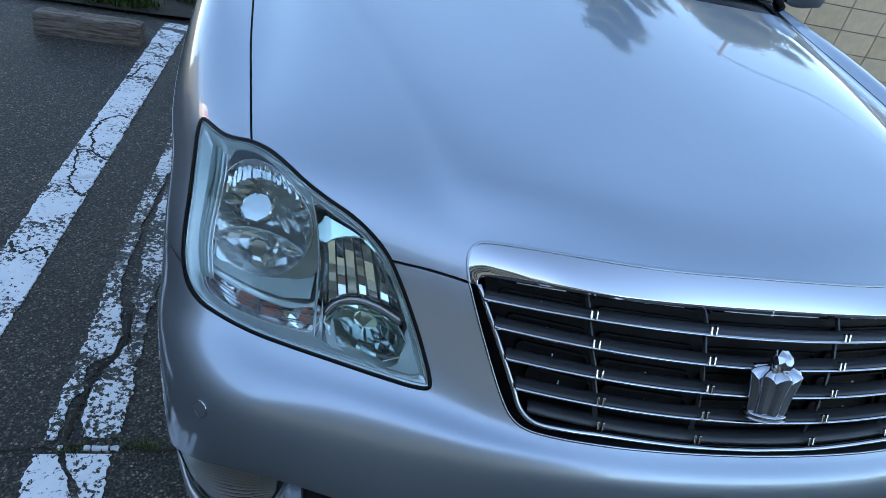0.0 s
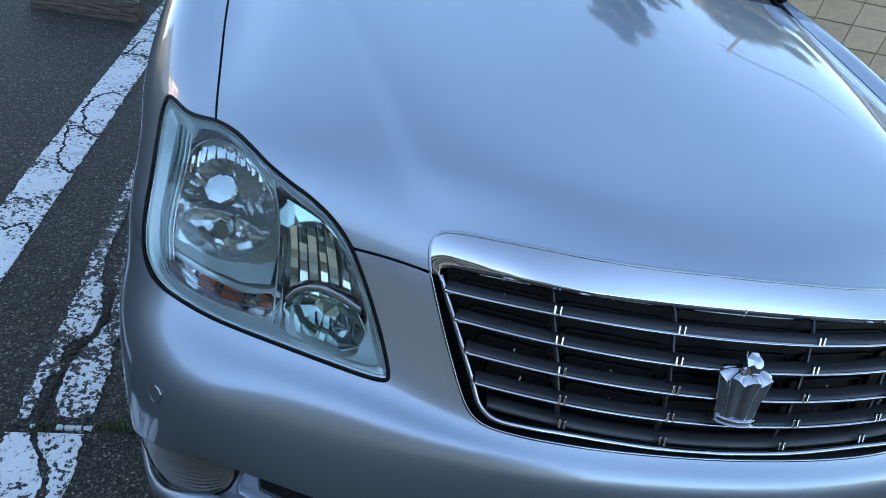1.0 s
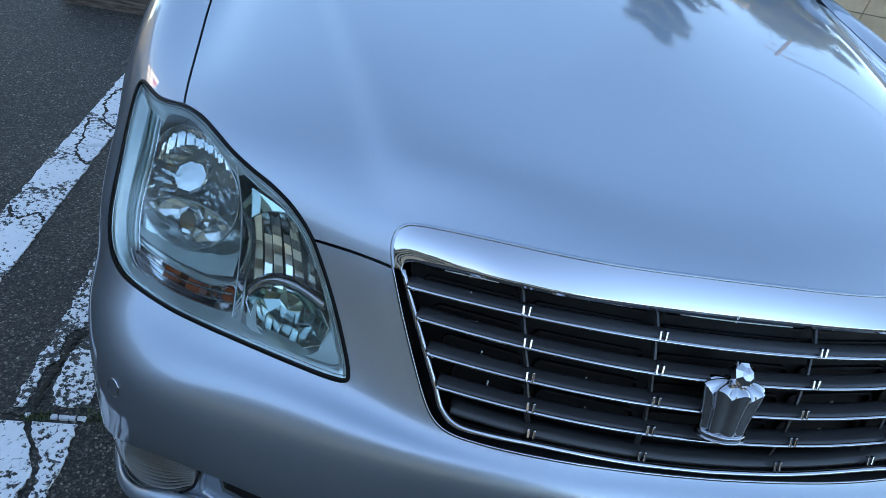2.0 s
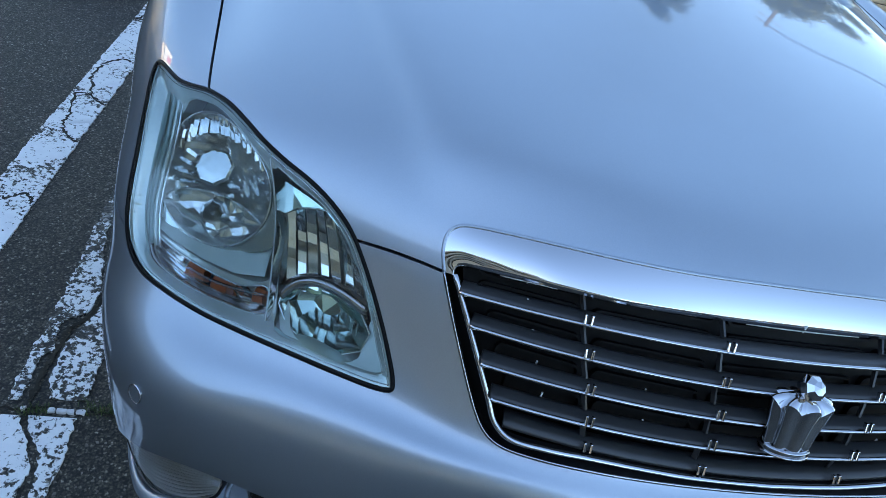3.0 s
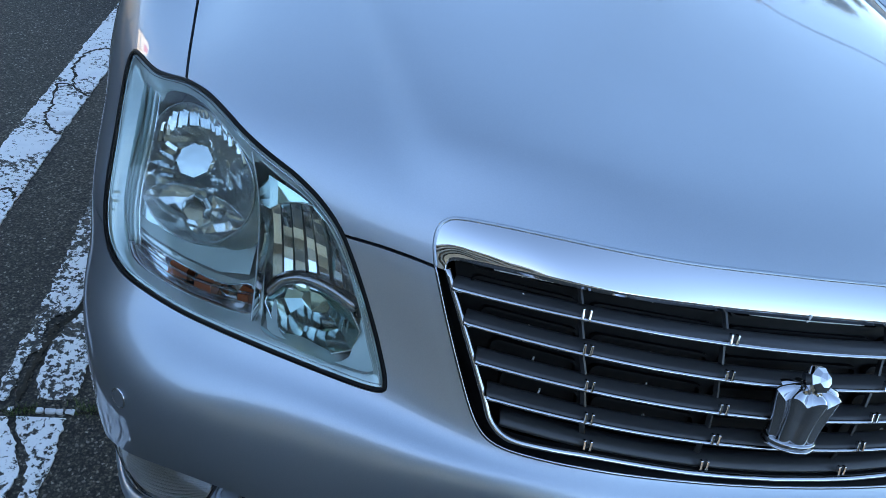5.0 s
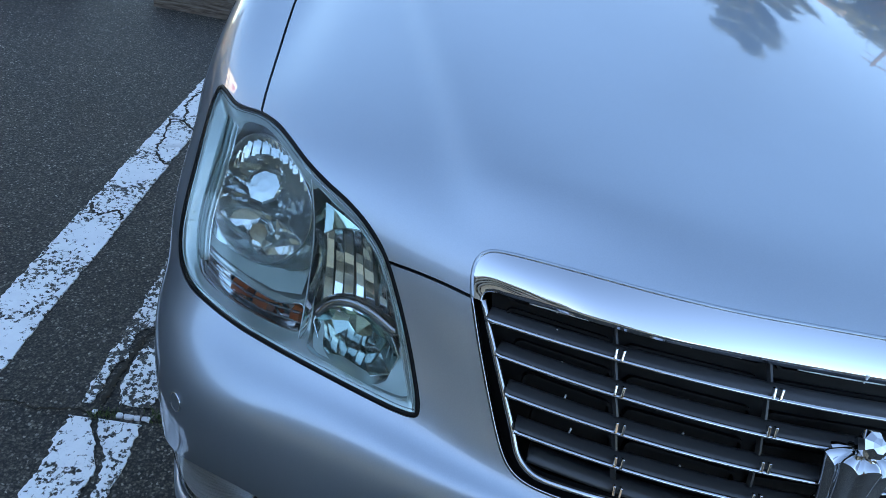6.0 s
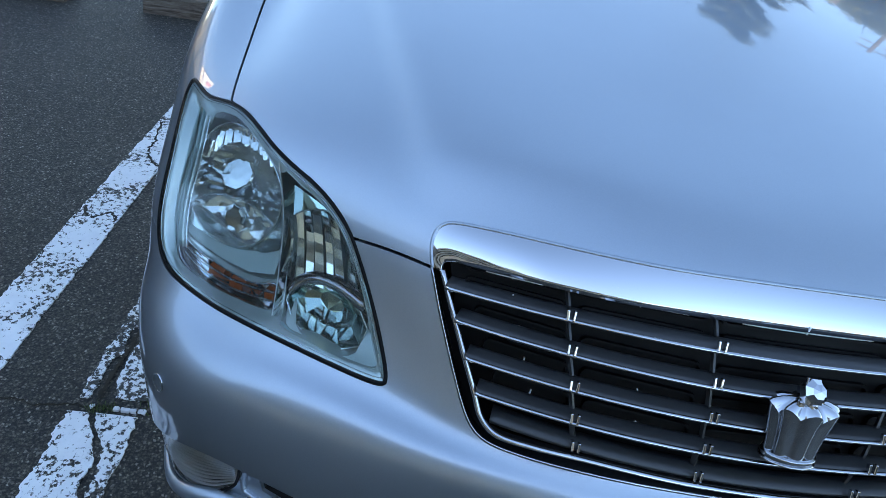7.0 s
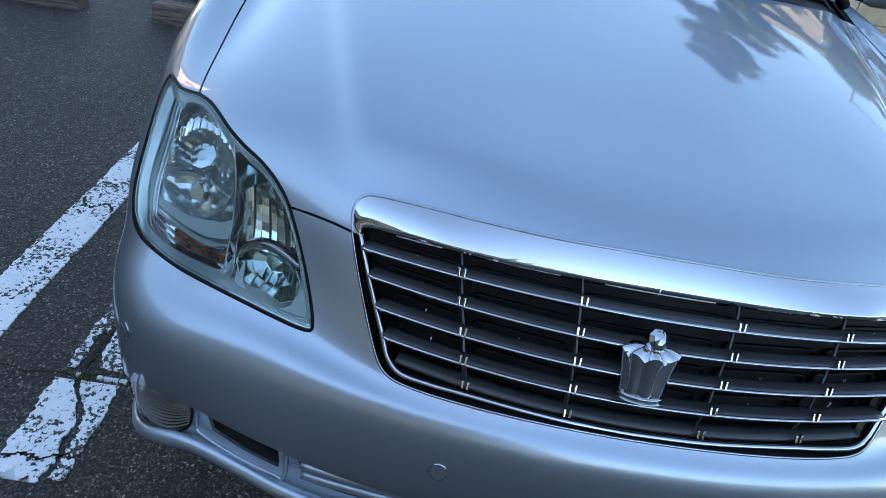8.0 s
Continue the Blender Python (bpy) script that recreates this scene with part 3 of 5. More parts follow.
def bowl_mesh(rim, back, depth, rings, ripple=0.0, inner=0.14):
    """A dish from a rim line, deepening along back; ripple gives fans of shallow radial waves at its sides."""
    c = rim.mean(0)
    v, f = [], []
    k = len(rim)
    for r in range(rings + 1):
        s = 1 - r / rings * (1 - inner)
        for i in range(k):
            a = 2 * math.pi * i / k
            wave = ripple * math.cos(18 * a) * abs(math.cos(a)) ** 1.5 * (0 < r < rings)
            v.append(c + (rim[i] - c) * s + back * depth * (1 - s * s) * (1 + wave))
    for r in range(rings):
        for i in range(k):
            j = (i + 1) % k
            f.append((r * k + i, r * k + j, (r + 1) * k + j, (r + 1) * k + i))
    f.append(tuple(rings * k + i for i in range(k)))
    return v, f


def trough(top, low, width_way, width, start, stop, name, mat, parent):
    """One upright mirror strip of a fluted reflector: its face turns from start to stop degrees of upward tilt."""
    n = 9
    z = np.linspace(top[2], low[2], n)
    tilt = np.radians(np.linspace(start, stop, n))
    y, ys = top[1], []
    for i in range(n):
        if i:
            y += math.tan((tilt[i] + tilt[i - 1]) / 2) * (z[i] - z[i - 1])
        ys.append(y)
    x = np.linspace(top[0], low[0], n)
    v, f = [], []
    for i in range(n):
        p = np.array((x[i], ys[i], z[i]))
        v += [p - width_way * width / 2, p + width_way * width / 2, p + width_way * width / 2 + (0, 0.004, 0), p - width_way * width / 2 + (0, 0.004, 0)]
    f = [(4 * i + k, 4 * i + (k + 1) % 4, 4 * i + 4 + (k + 1) % 4, 4 * i + 4 + k) for i in range(n - 1) for k in range(4)]
    f += [(3, 2, 1, 0), (4 * n - 4, 4 * n - 3, 4 * n - 2, 4 * n - 1)]
    return part(name, (v, f), mat, parent)


def headlight(side):
    flipx = np.array((side, 1.0))
    flip3 = np.array((side, 1.0, 1.0))
    lamp = LAMP * flipx
    edge3 = skin(lamp)
    signal = arc(TURN_SIGNAL, 4, True) * flipx
    outer = arc(OUTER_CHAMBER, 4, True) * flipx
    inner = arc(INNER_CHAMBER, 4, True) * flipx
    back = np.array((0.12 * side, 0.93, -0.22))
    back /= np.linalg.norm(back)

    def dish(uv):
        d = loop_distance(skin(uv), edge3)
        s = np.clip((d - 0.004) / 0.030, 0, 1)
        return -(0.004 + 0.015 * s * s * (3 - 2 * s))
    housing = car_panel("headlight", shrink(lamp, 0.0030), HOUSING, holes=[outer, inner, signal], form=dish, depth=0, step=(0.06, 0.05), label="clear headlight unit with teal tinted housing and chrome reflectors")
    housing.data.polygons.foreach_set("use_smooth", [True] * len(housing.data.polygons))
    # moulded cover
    car_panel("lens", shrink(lamp, 0.0028), LENS, parent=housing, step=(0.10, 0.09), depth=0.003, label="clear plastic cover").visible_shadow = False
    # rubber gasket round the cover
    p, n = on_skin(shrink(lamp, 0.0014))
    part("gasket", sweep(p, n, [(-0.0024, -0.010), (0.0024, -0.010), (0.0024, -0.0006), (0.0014, 0.0003), (-0.0016, 0.0003), (-0.0024, -0.001)], True), DARK, housing, "black rubber gasket", True)
    # bright moulded line inside the gasket
    p, n = on_skin(shrink(lamp, 0.0072), -0.002)
    part("trim_line", sweep(p, n, round_profile(0.0006, 0.0006, 6), True), MIRROR, housing, smooth=True)
    for loop in (outer, inner):
        rim, n = skin(loop, dish(loop)), skin_normal(loop)
        part("bucket", bucket_mesh(rim, back, 0.10), HOUSING, housing, "dark teal tub behind the reflectors")
        part("chamber_rim", sweep(rim, n, round_profile(0.0008, 0.0008, 6), True), HOUSING, housing, smooth=True)

    # -- outer chamber: fluted bowl with its bulb shield over a second, lower bowl
    hole = ellipse(*BOWL, 96) * flipx
    rim, n = skin(hole, -0.021), skin_normal(hole)
    part("reflector", bowl_mesh(rim, back, 0.085, 10, 0.035), REFLECTOR, housing, "deep chrome reflector bowl", True)
    part("reflector_rim", sweep(rim, n, round_profile(0.0012, 0.0012, 6), True), MIRROR, housing, smooth=True)
    dome = arc(OUTER_CHAMBER[:5] + [(-5.56, 5.88), (-4.84, 6.09), (-4.10, 5.88)] + OUTER_CHAMBER[11:], 4, True) * flipx
    car_panel("dome", shrink(dome, 0.0012), DOME, parent=housing, holes=[shrink(hole, -0.0015)], form=lambda uv: -0.022 - 0.02 * np.clip(4.6 - uv[:, 1], 0, 1), depth=0, step=(0.06, 0.05), label="clear chrome dome round the reflector")
    cu, cv, ru, rv = BOWL
    for i, q in enumerate(np.linspace(-0.80, 0.80, 15)):
        top = cv - rv * 0.97 * math.sqrt(1 - q * q)
        line = np.array([(cu + ru * q, top), (cu + ru * q, top + 0.16), (cu + ru * q * 0.98, top + 0.34)]) * flipx
        p, n = on_skin(line, -0.030 - 0.003 * (i % 2))
        part("flute", sweep(p, n, [(-0.0040, -0.004), (0.0040, -0.004), (0.0034, 0.0), (0.0, 0.0022), (-0.0034, 0.0)]), MIRROR, housing)
    # added mirror bars tilted skyward, standing in for bright fans of reflection beside the bulb
    for i, a in enumerate((-34, -20, -6, 8, 22, 158, 172, 186, 200, 214)):
        ca, sa = math.cos(radians(a)), math.sin(radians(a))
        line = np.array([(cu + ru * k * ca, cv + 0.16 + rv * k * sa * 0.8) for k in (0.50, 0.70, 0.90)]) * flipx
        p, n = on_skin(line, -0.040)
        p = p - n * np.array([[0.018], [0.008], [0.0]])
        tip = n + np.array((0.0, 0.05, 0.30 + 0.08 * (i % 3)))
        part("fan_facet", sweep(p, tip, [(-0.0032, -0.002), (0.0032, -0.002), (0.0026, 0.0004), (-0.0026, 0.0004)]), MIRROR, housing)
    # bulb shield: an eight-sided cap on a post
    tilt = Vector((-0.25 * side, -0.62, 0.78)).to_track_quat("Z", "Y").to_matrix().to_4x4()
    c = skin(np.array([(-5.00, 5.00)]) * flipx, -0.052)[0]
    bm = bmesh.new()
    for z, r1, r2, h in ((-0.006, 0.021, 0.026, 0.022), (0.0065, 0.026, 0.023, 0.003), (0.0085, 0.023, 0.010, 0.001)):
        bmesh.ops.create_cone(bm, cap_ends=True, segments=8, radius1=r1, radius2=r2, depth=h, matrix=Matrix.Translation(c) @ tilt @ pose(0, 0, 0, 0, 0, 22.5) @ Matrix.Translation((0, 0, z)))
    part("bulb_shield", bm, MIRROR, housing, "octagonal chrome bulb shield")
    bm = bmesh.new()
    box(bm, tuple(c + np.array((0, 0.006, -0.030))), (0.004, 0.004, 0.045), 0.001)
    part("shield_post", bm, MIRROR, housing)
    for dx in (-0.013, 0.013):
        bm = bmesh.new()
        box(bm, tuple(c + np.array((dx, 0.012, -0.027))), (0.014, 0.003, 0.036), 0.001, (32, dx * 900, 0))
        part("shield_facet", bm, MIRROR, housing)
    ring = ellipse(-4.81, 5.68, 0.66, 0.38, 14) * flipx
    low_rim, low_n = skin(ring, -0.026), skin_normal(ring)
    part("lower_bowl", bowl_mesh(low_rim, back + (0, 0, 0.12), 0.036, 3, 0, 0.30), REFLECTOR, housing, "faceted chrome lower bowl")
    part("lower_rim", sweep(low_rim, low_n, round_profile(0.0014, 0.0014, 6), True), MIRROR, housing, smooth=True)
    c = skin(np.array([(-4.80, 5.62)]) * flipx, -0.037)[0]
    level = Vector((-0.3 * side, -0.80, 0.48)).to_track_quat("Z", "Y").to_matrix().to_4x4()
    bm = bmesh.new()
    bmesh.ops.create_cone(bm, cap_ends=True, segments=8, radius1=0.025, radius2=0.021, depth=0.010, matrix=Matrix.Translation(c) @ level @ pose(0, 0, 0, 0, 0, 22.5))
    bmesh.ops.create_cone(bm, cap_ends=True, segments=8, radius1=0.0205, radius2=0.013, depth=0.007, matrix=Matrix.Translation(c) @ level @ pose(0, 0, 0, 0, 0, 22.5) @ Matrix.Translation((0, 0, 0.0085)))
    part("bulb_cap", bm, MIRROR, housing, "octagonal chrome lower cap")
    # teal ledge that slopes back below the lower bowl
    under_bowl = [(-4.80 - 0.655 * math.cos(a), 5.68 + 0.375 * math.sin(a)) for a in np.linspace(0.1, math.pi - 0.1, 14)]
    plate = np.array([(-5.60, 5.50)] + under_bowl + [(-4.05, 5.50), (-4.10, 6.17), (-4.42, 6.26), (-4.82, 6.24), (-5.25, 6.15), (-5.60, 6.03)]) * flipx
    car_panel("reflector_plate", plate, TEAL, parent=housing, form=lambda uv: -0.014 - 0.030 * (6.24 - uv[:, 1]), depth=0, step=(0.06, 0.05), label="sloping teal reflector plate")

    # hazed clear sheet over the outer chamber, ending at the fin
    car_panel("inner_cover", shrink(outer, 0.001), HAZED, parent=housing, form=lambda uv: -0.006 + 0 * uv[:, 0], depth=0, step=(0.08, 0.08), label="slightly hazed clear inner cover").visible_shadow = False

    # -- inner chamber: upright mirror strips over a faceted bowl
    tops = arc([(-3.97, 5.36), (-3.80, 5.20), (-3.63, 5.11), (-3.44, 5.07), (-3.28, 5.12), (-3.18, 5.30)], 6) * flipx
    lows = arc([(-4.02, 6.34), (-3.86, 6.18), (-3.70, 6.09), (-3.50, 6.08), (-3.32, 6.14), (-3.16, 6.24)], 6) * flipx
    cut = np.linspace(0, len(tops) - 1, 9).astype(int)
    starts, stops = (0, 18, -6, 12, -2, 16, -6, 14), (50, 40, 60, 48, 57, 46, 62, 52)
    for i in range(8):
        t0, t1 = skin(tops[cut[i]:cut[i] + 1], -0.024)[0], skin(tops[cut[i + 1]:cut[i + 1] + 1], -0.024)[0]
        l0, l1 = skin(lows[cut[i]:cut[i] + 1], -0.03)[0], skin(lows[cut[i + 1]:cut[i + 1] + 1], -0.03)[0]
        way = t1 - t0
        way[2] = 0
        span = np.linalg.norm(way)
        trough((t0 + t1) / 2 + (0, 0.003 * (i % 2), 0.002), (l0 + l1) / 2 + (0, 0, -0.008), way / span, span * 0.98, starts[i], stops[i], "mirror_strip", STRIP, housing)
    top_edge = skin(tops, -0.022)
    part("strip_lip", sweep(top_edge, skin_normal(tops), round_profile(0.0012, 0.0012, 6)), MIRROR, housing, smooth=True)
    # chrome cap above the strips
    cap = np.concatenate([arc([(-3.90, 4.78), (-3.66, 4.90), (-3.44, 5.04), (-3.28, 5.25)], 4), tops[::-1][2:-1] / flipx]) * flipx
    car_panel("chamber_cap", drop_doubles(cap), TEAL_MIRROR, parent=housing, form=lambda uv: -0.018 - 0.012 * (5.45 - uv[:, 1]), depth=0, step=(0.06, 0.05))
    ring = ellipse(-3.57, 6.42, 0.42, 0.38, 10) * flipx
    low_rim, low_n = skin(ring, -0.022), skin_normal(ring)
    part("lower_bowl", bowl_mesh(low_rim, back + (0, 0, 0.10), 0.030, 2, 0, 0.30), TEAL_MIRROR, housing, "faceted teal tinted bowl")
    part("lower_rim", sweep(low_rim, low_n, round_profile(0.0013, 0.0013, 6), True), MIRROR, housing, smooth=True)
    lid = arc([(-3.97, 6.33), (-3.82, 6.14), (-3.63, 6.05), (-3.40, 6.08), (-3.18, 6.20)], 5) * flipx
    p, n = on_skin(lid, -0.022)
    part("bowl_lid", sweep(p, n + (0, 0.2, 0.4), [(-0.012, -0.010), (0.003, -0.008), (0.005, 0.0), (-0.003, 0.003), (-0.011, -0.001)]), SMOKED, housing, "dark chrome hood over the lower bowl", True)
    corner = arc([(-3.16, 6.30), (-3.06, 6.24), (-2.95, 6.72), (-2.99, 6.86), (-3.38, 6.86), (-3.24, 6.72)], 3, True) * flipx
    car_panel("reflector_plate", corner, TEAL, parent=housing, form=lambda uv: -0.008 - 0.040 * (6.9 - uv[:, 1]), depth=0, step=(0.05, 0.05))
    side_plate = arc([(-3.98, 6.28), (-3.90, 6.40), (-3.86, 6.66), (-3.74, 6.79), (-3.96, 6.70)], 3, True) * flipx
    car_panel("reflector_plate", side_plate, TEAL, parent=housing, form=lambda uv: -0.012 - 0.040 * (6.8 - uv[:, 1]), depth=0, step=(0.05, 0.05))

    # -- fin between the two chambers, with a narrow teal wall beside it
    fin = arc([(-3.90, 4.50), (-3.88, 4.95), (-3.90, 5.45), (-3.97, 6.10), (-4.06, 6.66)], 5) * flipx
    p, n = on_skin(fin, -0.012)
    part("divider_fin", sweep(p, n, [(-0.0011, -0.024), (0.0011, -0.024), (0.0011, 0.008), (-0.0011, 0.008)]), CLEAR, housing, "clear divider fin")
    part("divider_edge", sweep(p + n * 0.0085, n, round_profile(0.0007, 0.0007, 6)), FROSTED, housing, "bright edge of the divider fin", True)
    p, n = on_skin(fin - np.array((0.055 * side, 0)), -0.026)
    part("divider_wall", sweep(p, n, [(-0.0035, -0.012), (0.0035, -0.012), (0.0025, 0.008), (-0.0015, 0.008)]), TEAL, housing, smooth=True)

    # -- turn signal in the lower edge
    car_panel("turn_signal", signal, SMOKED, parent=housing, lift=-0.050, depth=0, step=(0.08, 0.05), label="turn signal chamber with amber bulbs")
    p, n = on_skin(signal, -0.034)
    part("signal_wall", sweep(p, n, [(-0.001, -0.018), (0.001, -0.018), (0.001, 0.012), (-0.001, 0.012)], True), SMOKED, housing, smooth=True)
    p, n = on_skin(signal, -0.016)
    part("signal_rim", sweep(p, n, round_profile(0.0012, 0.0012, 6), True), MIRROR, housing, smooth=True)
    for u, v, s in ((-5.02, 6.44, 1.0), (-4.72, 6.50, 0.9), (-4.24, 6.44, 0.5)):
        line = np.array([(u - 0.11 * s, v - 0.01), (u, v), (u + 0.11 * s, v)]) * flipx
        p, n = on_skin(line, -0.034)
        part("amber_bulb", sweep(p, n, [(-0.010, -0.008), (0.010, -0.008), (0.009, 0.004), (0.0, 0.009), (-0.009, 0.004)]), AMBER, housing, "orange bulb cover")
    rng = random.Random(5)
    for u in np.linspace(-5.48, -4.20, 8):
        line = np.array([(u, 6.30 + rng.uniform(0, 0.06)), (u + rng.uniform(-0.05, 0.12), 6.46), (u + rng.uniform(-0.1, 0.2), 6.62)]) * flipx
        p, n = on_skin(line, -0.044)
        part("signal_facet", sweep(p, n, [(-0.006, -0.003), (0.006, -0.003), (0.005, 0.006 * rng.uniform(-0.5, 1)), (-0.005, 0.006 * rng.uniform(-0.5, 1))]), MIRROR, housing)
    for k in (0.35, 0.68):
        line = arc([(-5.58, 6.18 + 0.38 * k), (-5.15, 6.30 + 0.37 * k), (-4.70, 6.36 + 0.33 * k), (-4.10, 6.28 + 0.32 * k)], 6) * flipx
        p, n = on_skin(line, -0.022)
        part("signal_rib", sweep(p, n, [(-0.0020, -0.001), (0.0020, -0.001), (0.0, 0.0014)]), CLEAR, housing, smooth=True)
    # lowest teal strip
    low = np.concatenate([arc([(-5.60, 6.62), (-5.10, 6.73), (-4.60, 6.74), (-4.10, 6.68), (-3.90, 6.74), (-3.72, 6.83), (-3.50, 6.89)], 3), [(-3.45, 6.94), (-4.10, 6.90), (-4.60, 6.90), (-5.00, 6.90), (-5.50, 6.82)]]) * flipx
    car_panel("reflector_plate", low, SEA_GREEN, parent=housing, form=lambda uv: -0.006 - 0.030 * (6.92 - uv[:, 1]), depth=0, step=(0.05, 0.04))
    # milky teal wall along the outer flank
    wall_ = np.concatenate([arc([(-5.90, 3.66), (-5.93, 4.3), (-5.89, 5.0), (-5.89, 5.6), (-5.90, 6.2), (-5.80, 6.62)], 4), arc([(-5.62, 6.60), (-5.66, 6.1), (-5.66, 5.5), (-5.62, 4.9), (-5.58, 4.4), (-5.66, 3.90)], 4)]) * flipx
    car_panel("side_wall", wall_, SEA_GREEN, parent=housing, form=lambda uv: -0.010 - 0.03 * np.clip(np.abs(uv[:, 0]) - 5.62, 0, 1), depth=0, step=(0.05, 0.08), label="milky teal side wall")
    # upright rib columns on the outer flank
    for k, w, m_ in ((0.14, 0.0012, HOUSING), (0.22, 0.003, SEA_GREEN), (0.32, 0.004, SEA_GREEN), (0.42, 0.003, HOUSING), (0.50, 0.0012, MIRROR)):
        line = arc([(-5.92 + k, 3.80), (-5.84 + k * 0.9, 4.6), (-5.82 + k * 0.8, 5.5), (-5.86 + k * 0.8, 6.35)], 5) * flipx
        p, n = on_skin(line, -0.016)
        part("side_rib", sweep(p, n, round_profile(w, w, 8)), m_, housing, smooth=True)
    return housing


for side in (1, -1):
    headlight(side)

# ---- grille ----
ROWS_Y = (0.826, 0.807, 0.792, 0.780, 0.774)
ROWS_Z = (0.7595, 0.7265, 0.692, 0.657, 0.618)
BOW_Y = (0.46, 0.46, 0.41, 0.37, 0.36)
BOW_Z = (-0.11, -0.05, 0.0, 0.05, 0.13)
ENDS = (0.3805, 0.3655, 0.350, 0.334)
COLUMNS = ((0.250, 0.099), (0.244, 0.0965), (0.236, 0.0925), (0.229, 0.090), (0.220, 0.087))


def bar(r, x):
    return np.array((x, ROWS_Y[r] + BOW_Y[r] * x * x, ROWS_Z[r] + BOW_Z[r] * x * x))


def back_panel():
    v, f = [], []
    xs, zs = np.linspace(-1, 1, 45), np.linspace(0.590, 0.782, 14)
    for z in zs:
        for x in xs * (0.335 + 0.27 * (z - 0.60)):
            v.append((x, 0.808 + (z - 0.618) * 0.38 + 0.42 * x * x, z))
    for j in range(13):
        for i in range(44):
            a = j * 45 + i
            f.append((a, a + 1, a + 46, a + 45))
    return v, f


grille = car_part("grille", back_panel(), DARK, "black grille with chrome edged louvres and chrome surround", True)


def g_part(name, bm, mat, label="", smooth=False):
    return part(name, bm, mat, grille, label, smooth)


# chrome surround below the hood
top_line = arc(BAND_TOP, 6)
tp = skin(both(top_line), -0.001)
low_pts = [(-0.386, .912, .750), (-0.3845, .9165, .758), (-0.372, .9125, .7633), (-0.350, .9025, .768), (-0.317, .890, .773), (-0.269, .8745, .777), (-0.20, .8635, .7777), (-0.10, .858, .7773), (0, .8565, .7773)]
low_line = arc(low_pts, 6)
low_line = np.concatenate([low_line, low_line[::-1][1:] * (-1, 1, 1)])


def even(line, n):
    d = np.r_[0, np.cumsum(np.linalg.norm(np.diff(line, axis=0), axis=1))]
    s = np.linspace(0, d[-1], n)
    return np.c_[[np.interp(s, d, line[:, i]) for i in range(3)]].T


# the two lines pair by their width across the car, beyond the rounded corner by length
n_band = 161
ta, la = even(tp, n_band), even(low_line, n_band)
band_v, band_f = [], []
for i in range(n_band):
    a, b = ta[i], la[i]
    out = np.array((0.15 * np.sign(a[0]) * min(1, abs(a[0]) / 0.4), -0.75, 0.62))
    for k, s in enumerate(np.linspace(0, 1, 9)):
        band_v.append(a + (b - a) * s + out * 0.23 * s * (1 - s) * np.linalg.norm(b - a))
    band_v.append(b + np.array((0, 0.020, 0.002)))
for i in range(n_band - 1):
    for k in range(9):
        a = i * 10 + k
        band_f.append((a, a + 1, a + 11, a + 10))
g_part("chrome_band", (band_v, band_f), CHROME, "broad polished chrome upper surround", True)

# painted front lip of the hood, above the band
lip_uv2 = both(arc(BAND_TOP, 6))
g_part("hood_lip", sweep(skin(lip_uv2, -0.0010), skin_normal(lip_uv2), round_profile(0.0021, 0.0016, 8)), PAINT, smooth=True)

# thin chrome frame
frame_pts = [(-.385, .912, .752), (-.369, .881, .723), (-.352, .854, .691), (-.334, .830, .656), (-.323, .815, .634), (-.303, .802, .6225), (-.262, .794, .6195), (-.22, .789, .618), (-.15, .780, .616), (-.085, .774, .6145), (0, .7715, .6135)]
frame_line = arc(frame_pts, 6)
frame_line = np.concatenate([frame_line, frame_line[::-1][1:] * (-1, 1, 1)])
frame_line = even(frame_line, 150)
g_part("chrome_frame", sweep(frame_line, np.tile((0, -1.0, 0.35), (150, 1)), round_profile(0.0036, 0.0045, 8)), CHROME, "thin chrome frame", True)
edge_uv = both(arc(GRILLE_EDGE, 6))
edge_line = even(skin(edge_uv, -0.004), 150)
lip = []
for a, b in zip(edge_line, frame_line):
    lip += [a, a + np.array((0, 0.012, 0)), b + np.array((0, 0.010, 0)), b]
lip_f = [(i * 4 + k, i * 4 + k + 1, i * 4 + k + 5, i * 4 + k + 4) for i in range(149) for k in range(3)]
g_part("surround_channel", (lip, lip_f), DARK, smooth=False)
g_part("surround_edge", sweep(even(skin(edge_uv, -0.0005), 150), skin_normal(even(np.c_[edge_uv, np.zeros(len(edge_uv))], 150)[:, :2]), round_profile(0.0013, 0.0013, 6)), CHROME, smooth=True)

for r in range(4):
    xs = np.linspace(-ENDS[r], ENDS[r], 61)
    line = np.array([bar(r, x) for x in xs])
    up = np.tile((0, 0.0, 1.0), (61, 1))
    # blade: rises gently to the back
    g_part("slat", sweep(line + (0, 0.002, 0.0), up, [(0.0, -0.003), (0.0, 0.001), (-0.004, 0.0022), (-0.012, 0.0016), (-0.019, 0.0005), (-0.023, -0.0015), (-0.024, -0.006), (-0.012, -0.004)]), SLAT, "dark louvre blade", True)
    g_part("slat_edge", sweep(line, up, [(0.0016, -0.0016), (0.0021, 0.0), (0.0014, 0.0013), (-0.001, 0.0016), (-0.0018, 0.0012), (-0.0016, -0.0018)]), CHROME, "chrome leading edge", True)
# sill of the lowest bay
xs = np.linspace(-0.313, 0.313, 51)
line = np.array([bar(4, x) for x in xs])
g_part("slat", sweep(line + (0, 0.004, 0), np.tile((0, 0, 1.0), (51, 1)), [(0.0, -0.003), (0.0, 0.003), (-0.014, 0.003), (-0.024, 0.001), (-0.024, -0.006)]), SLAT, smooth=True)

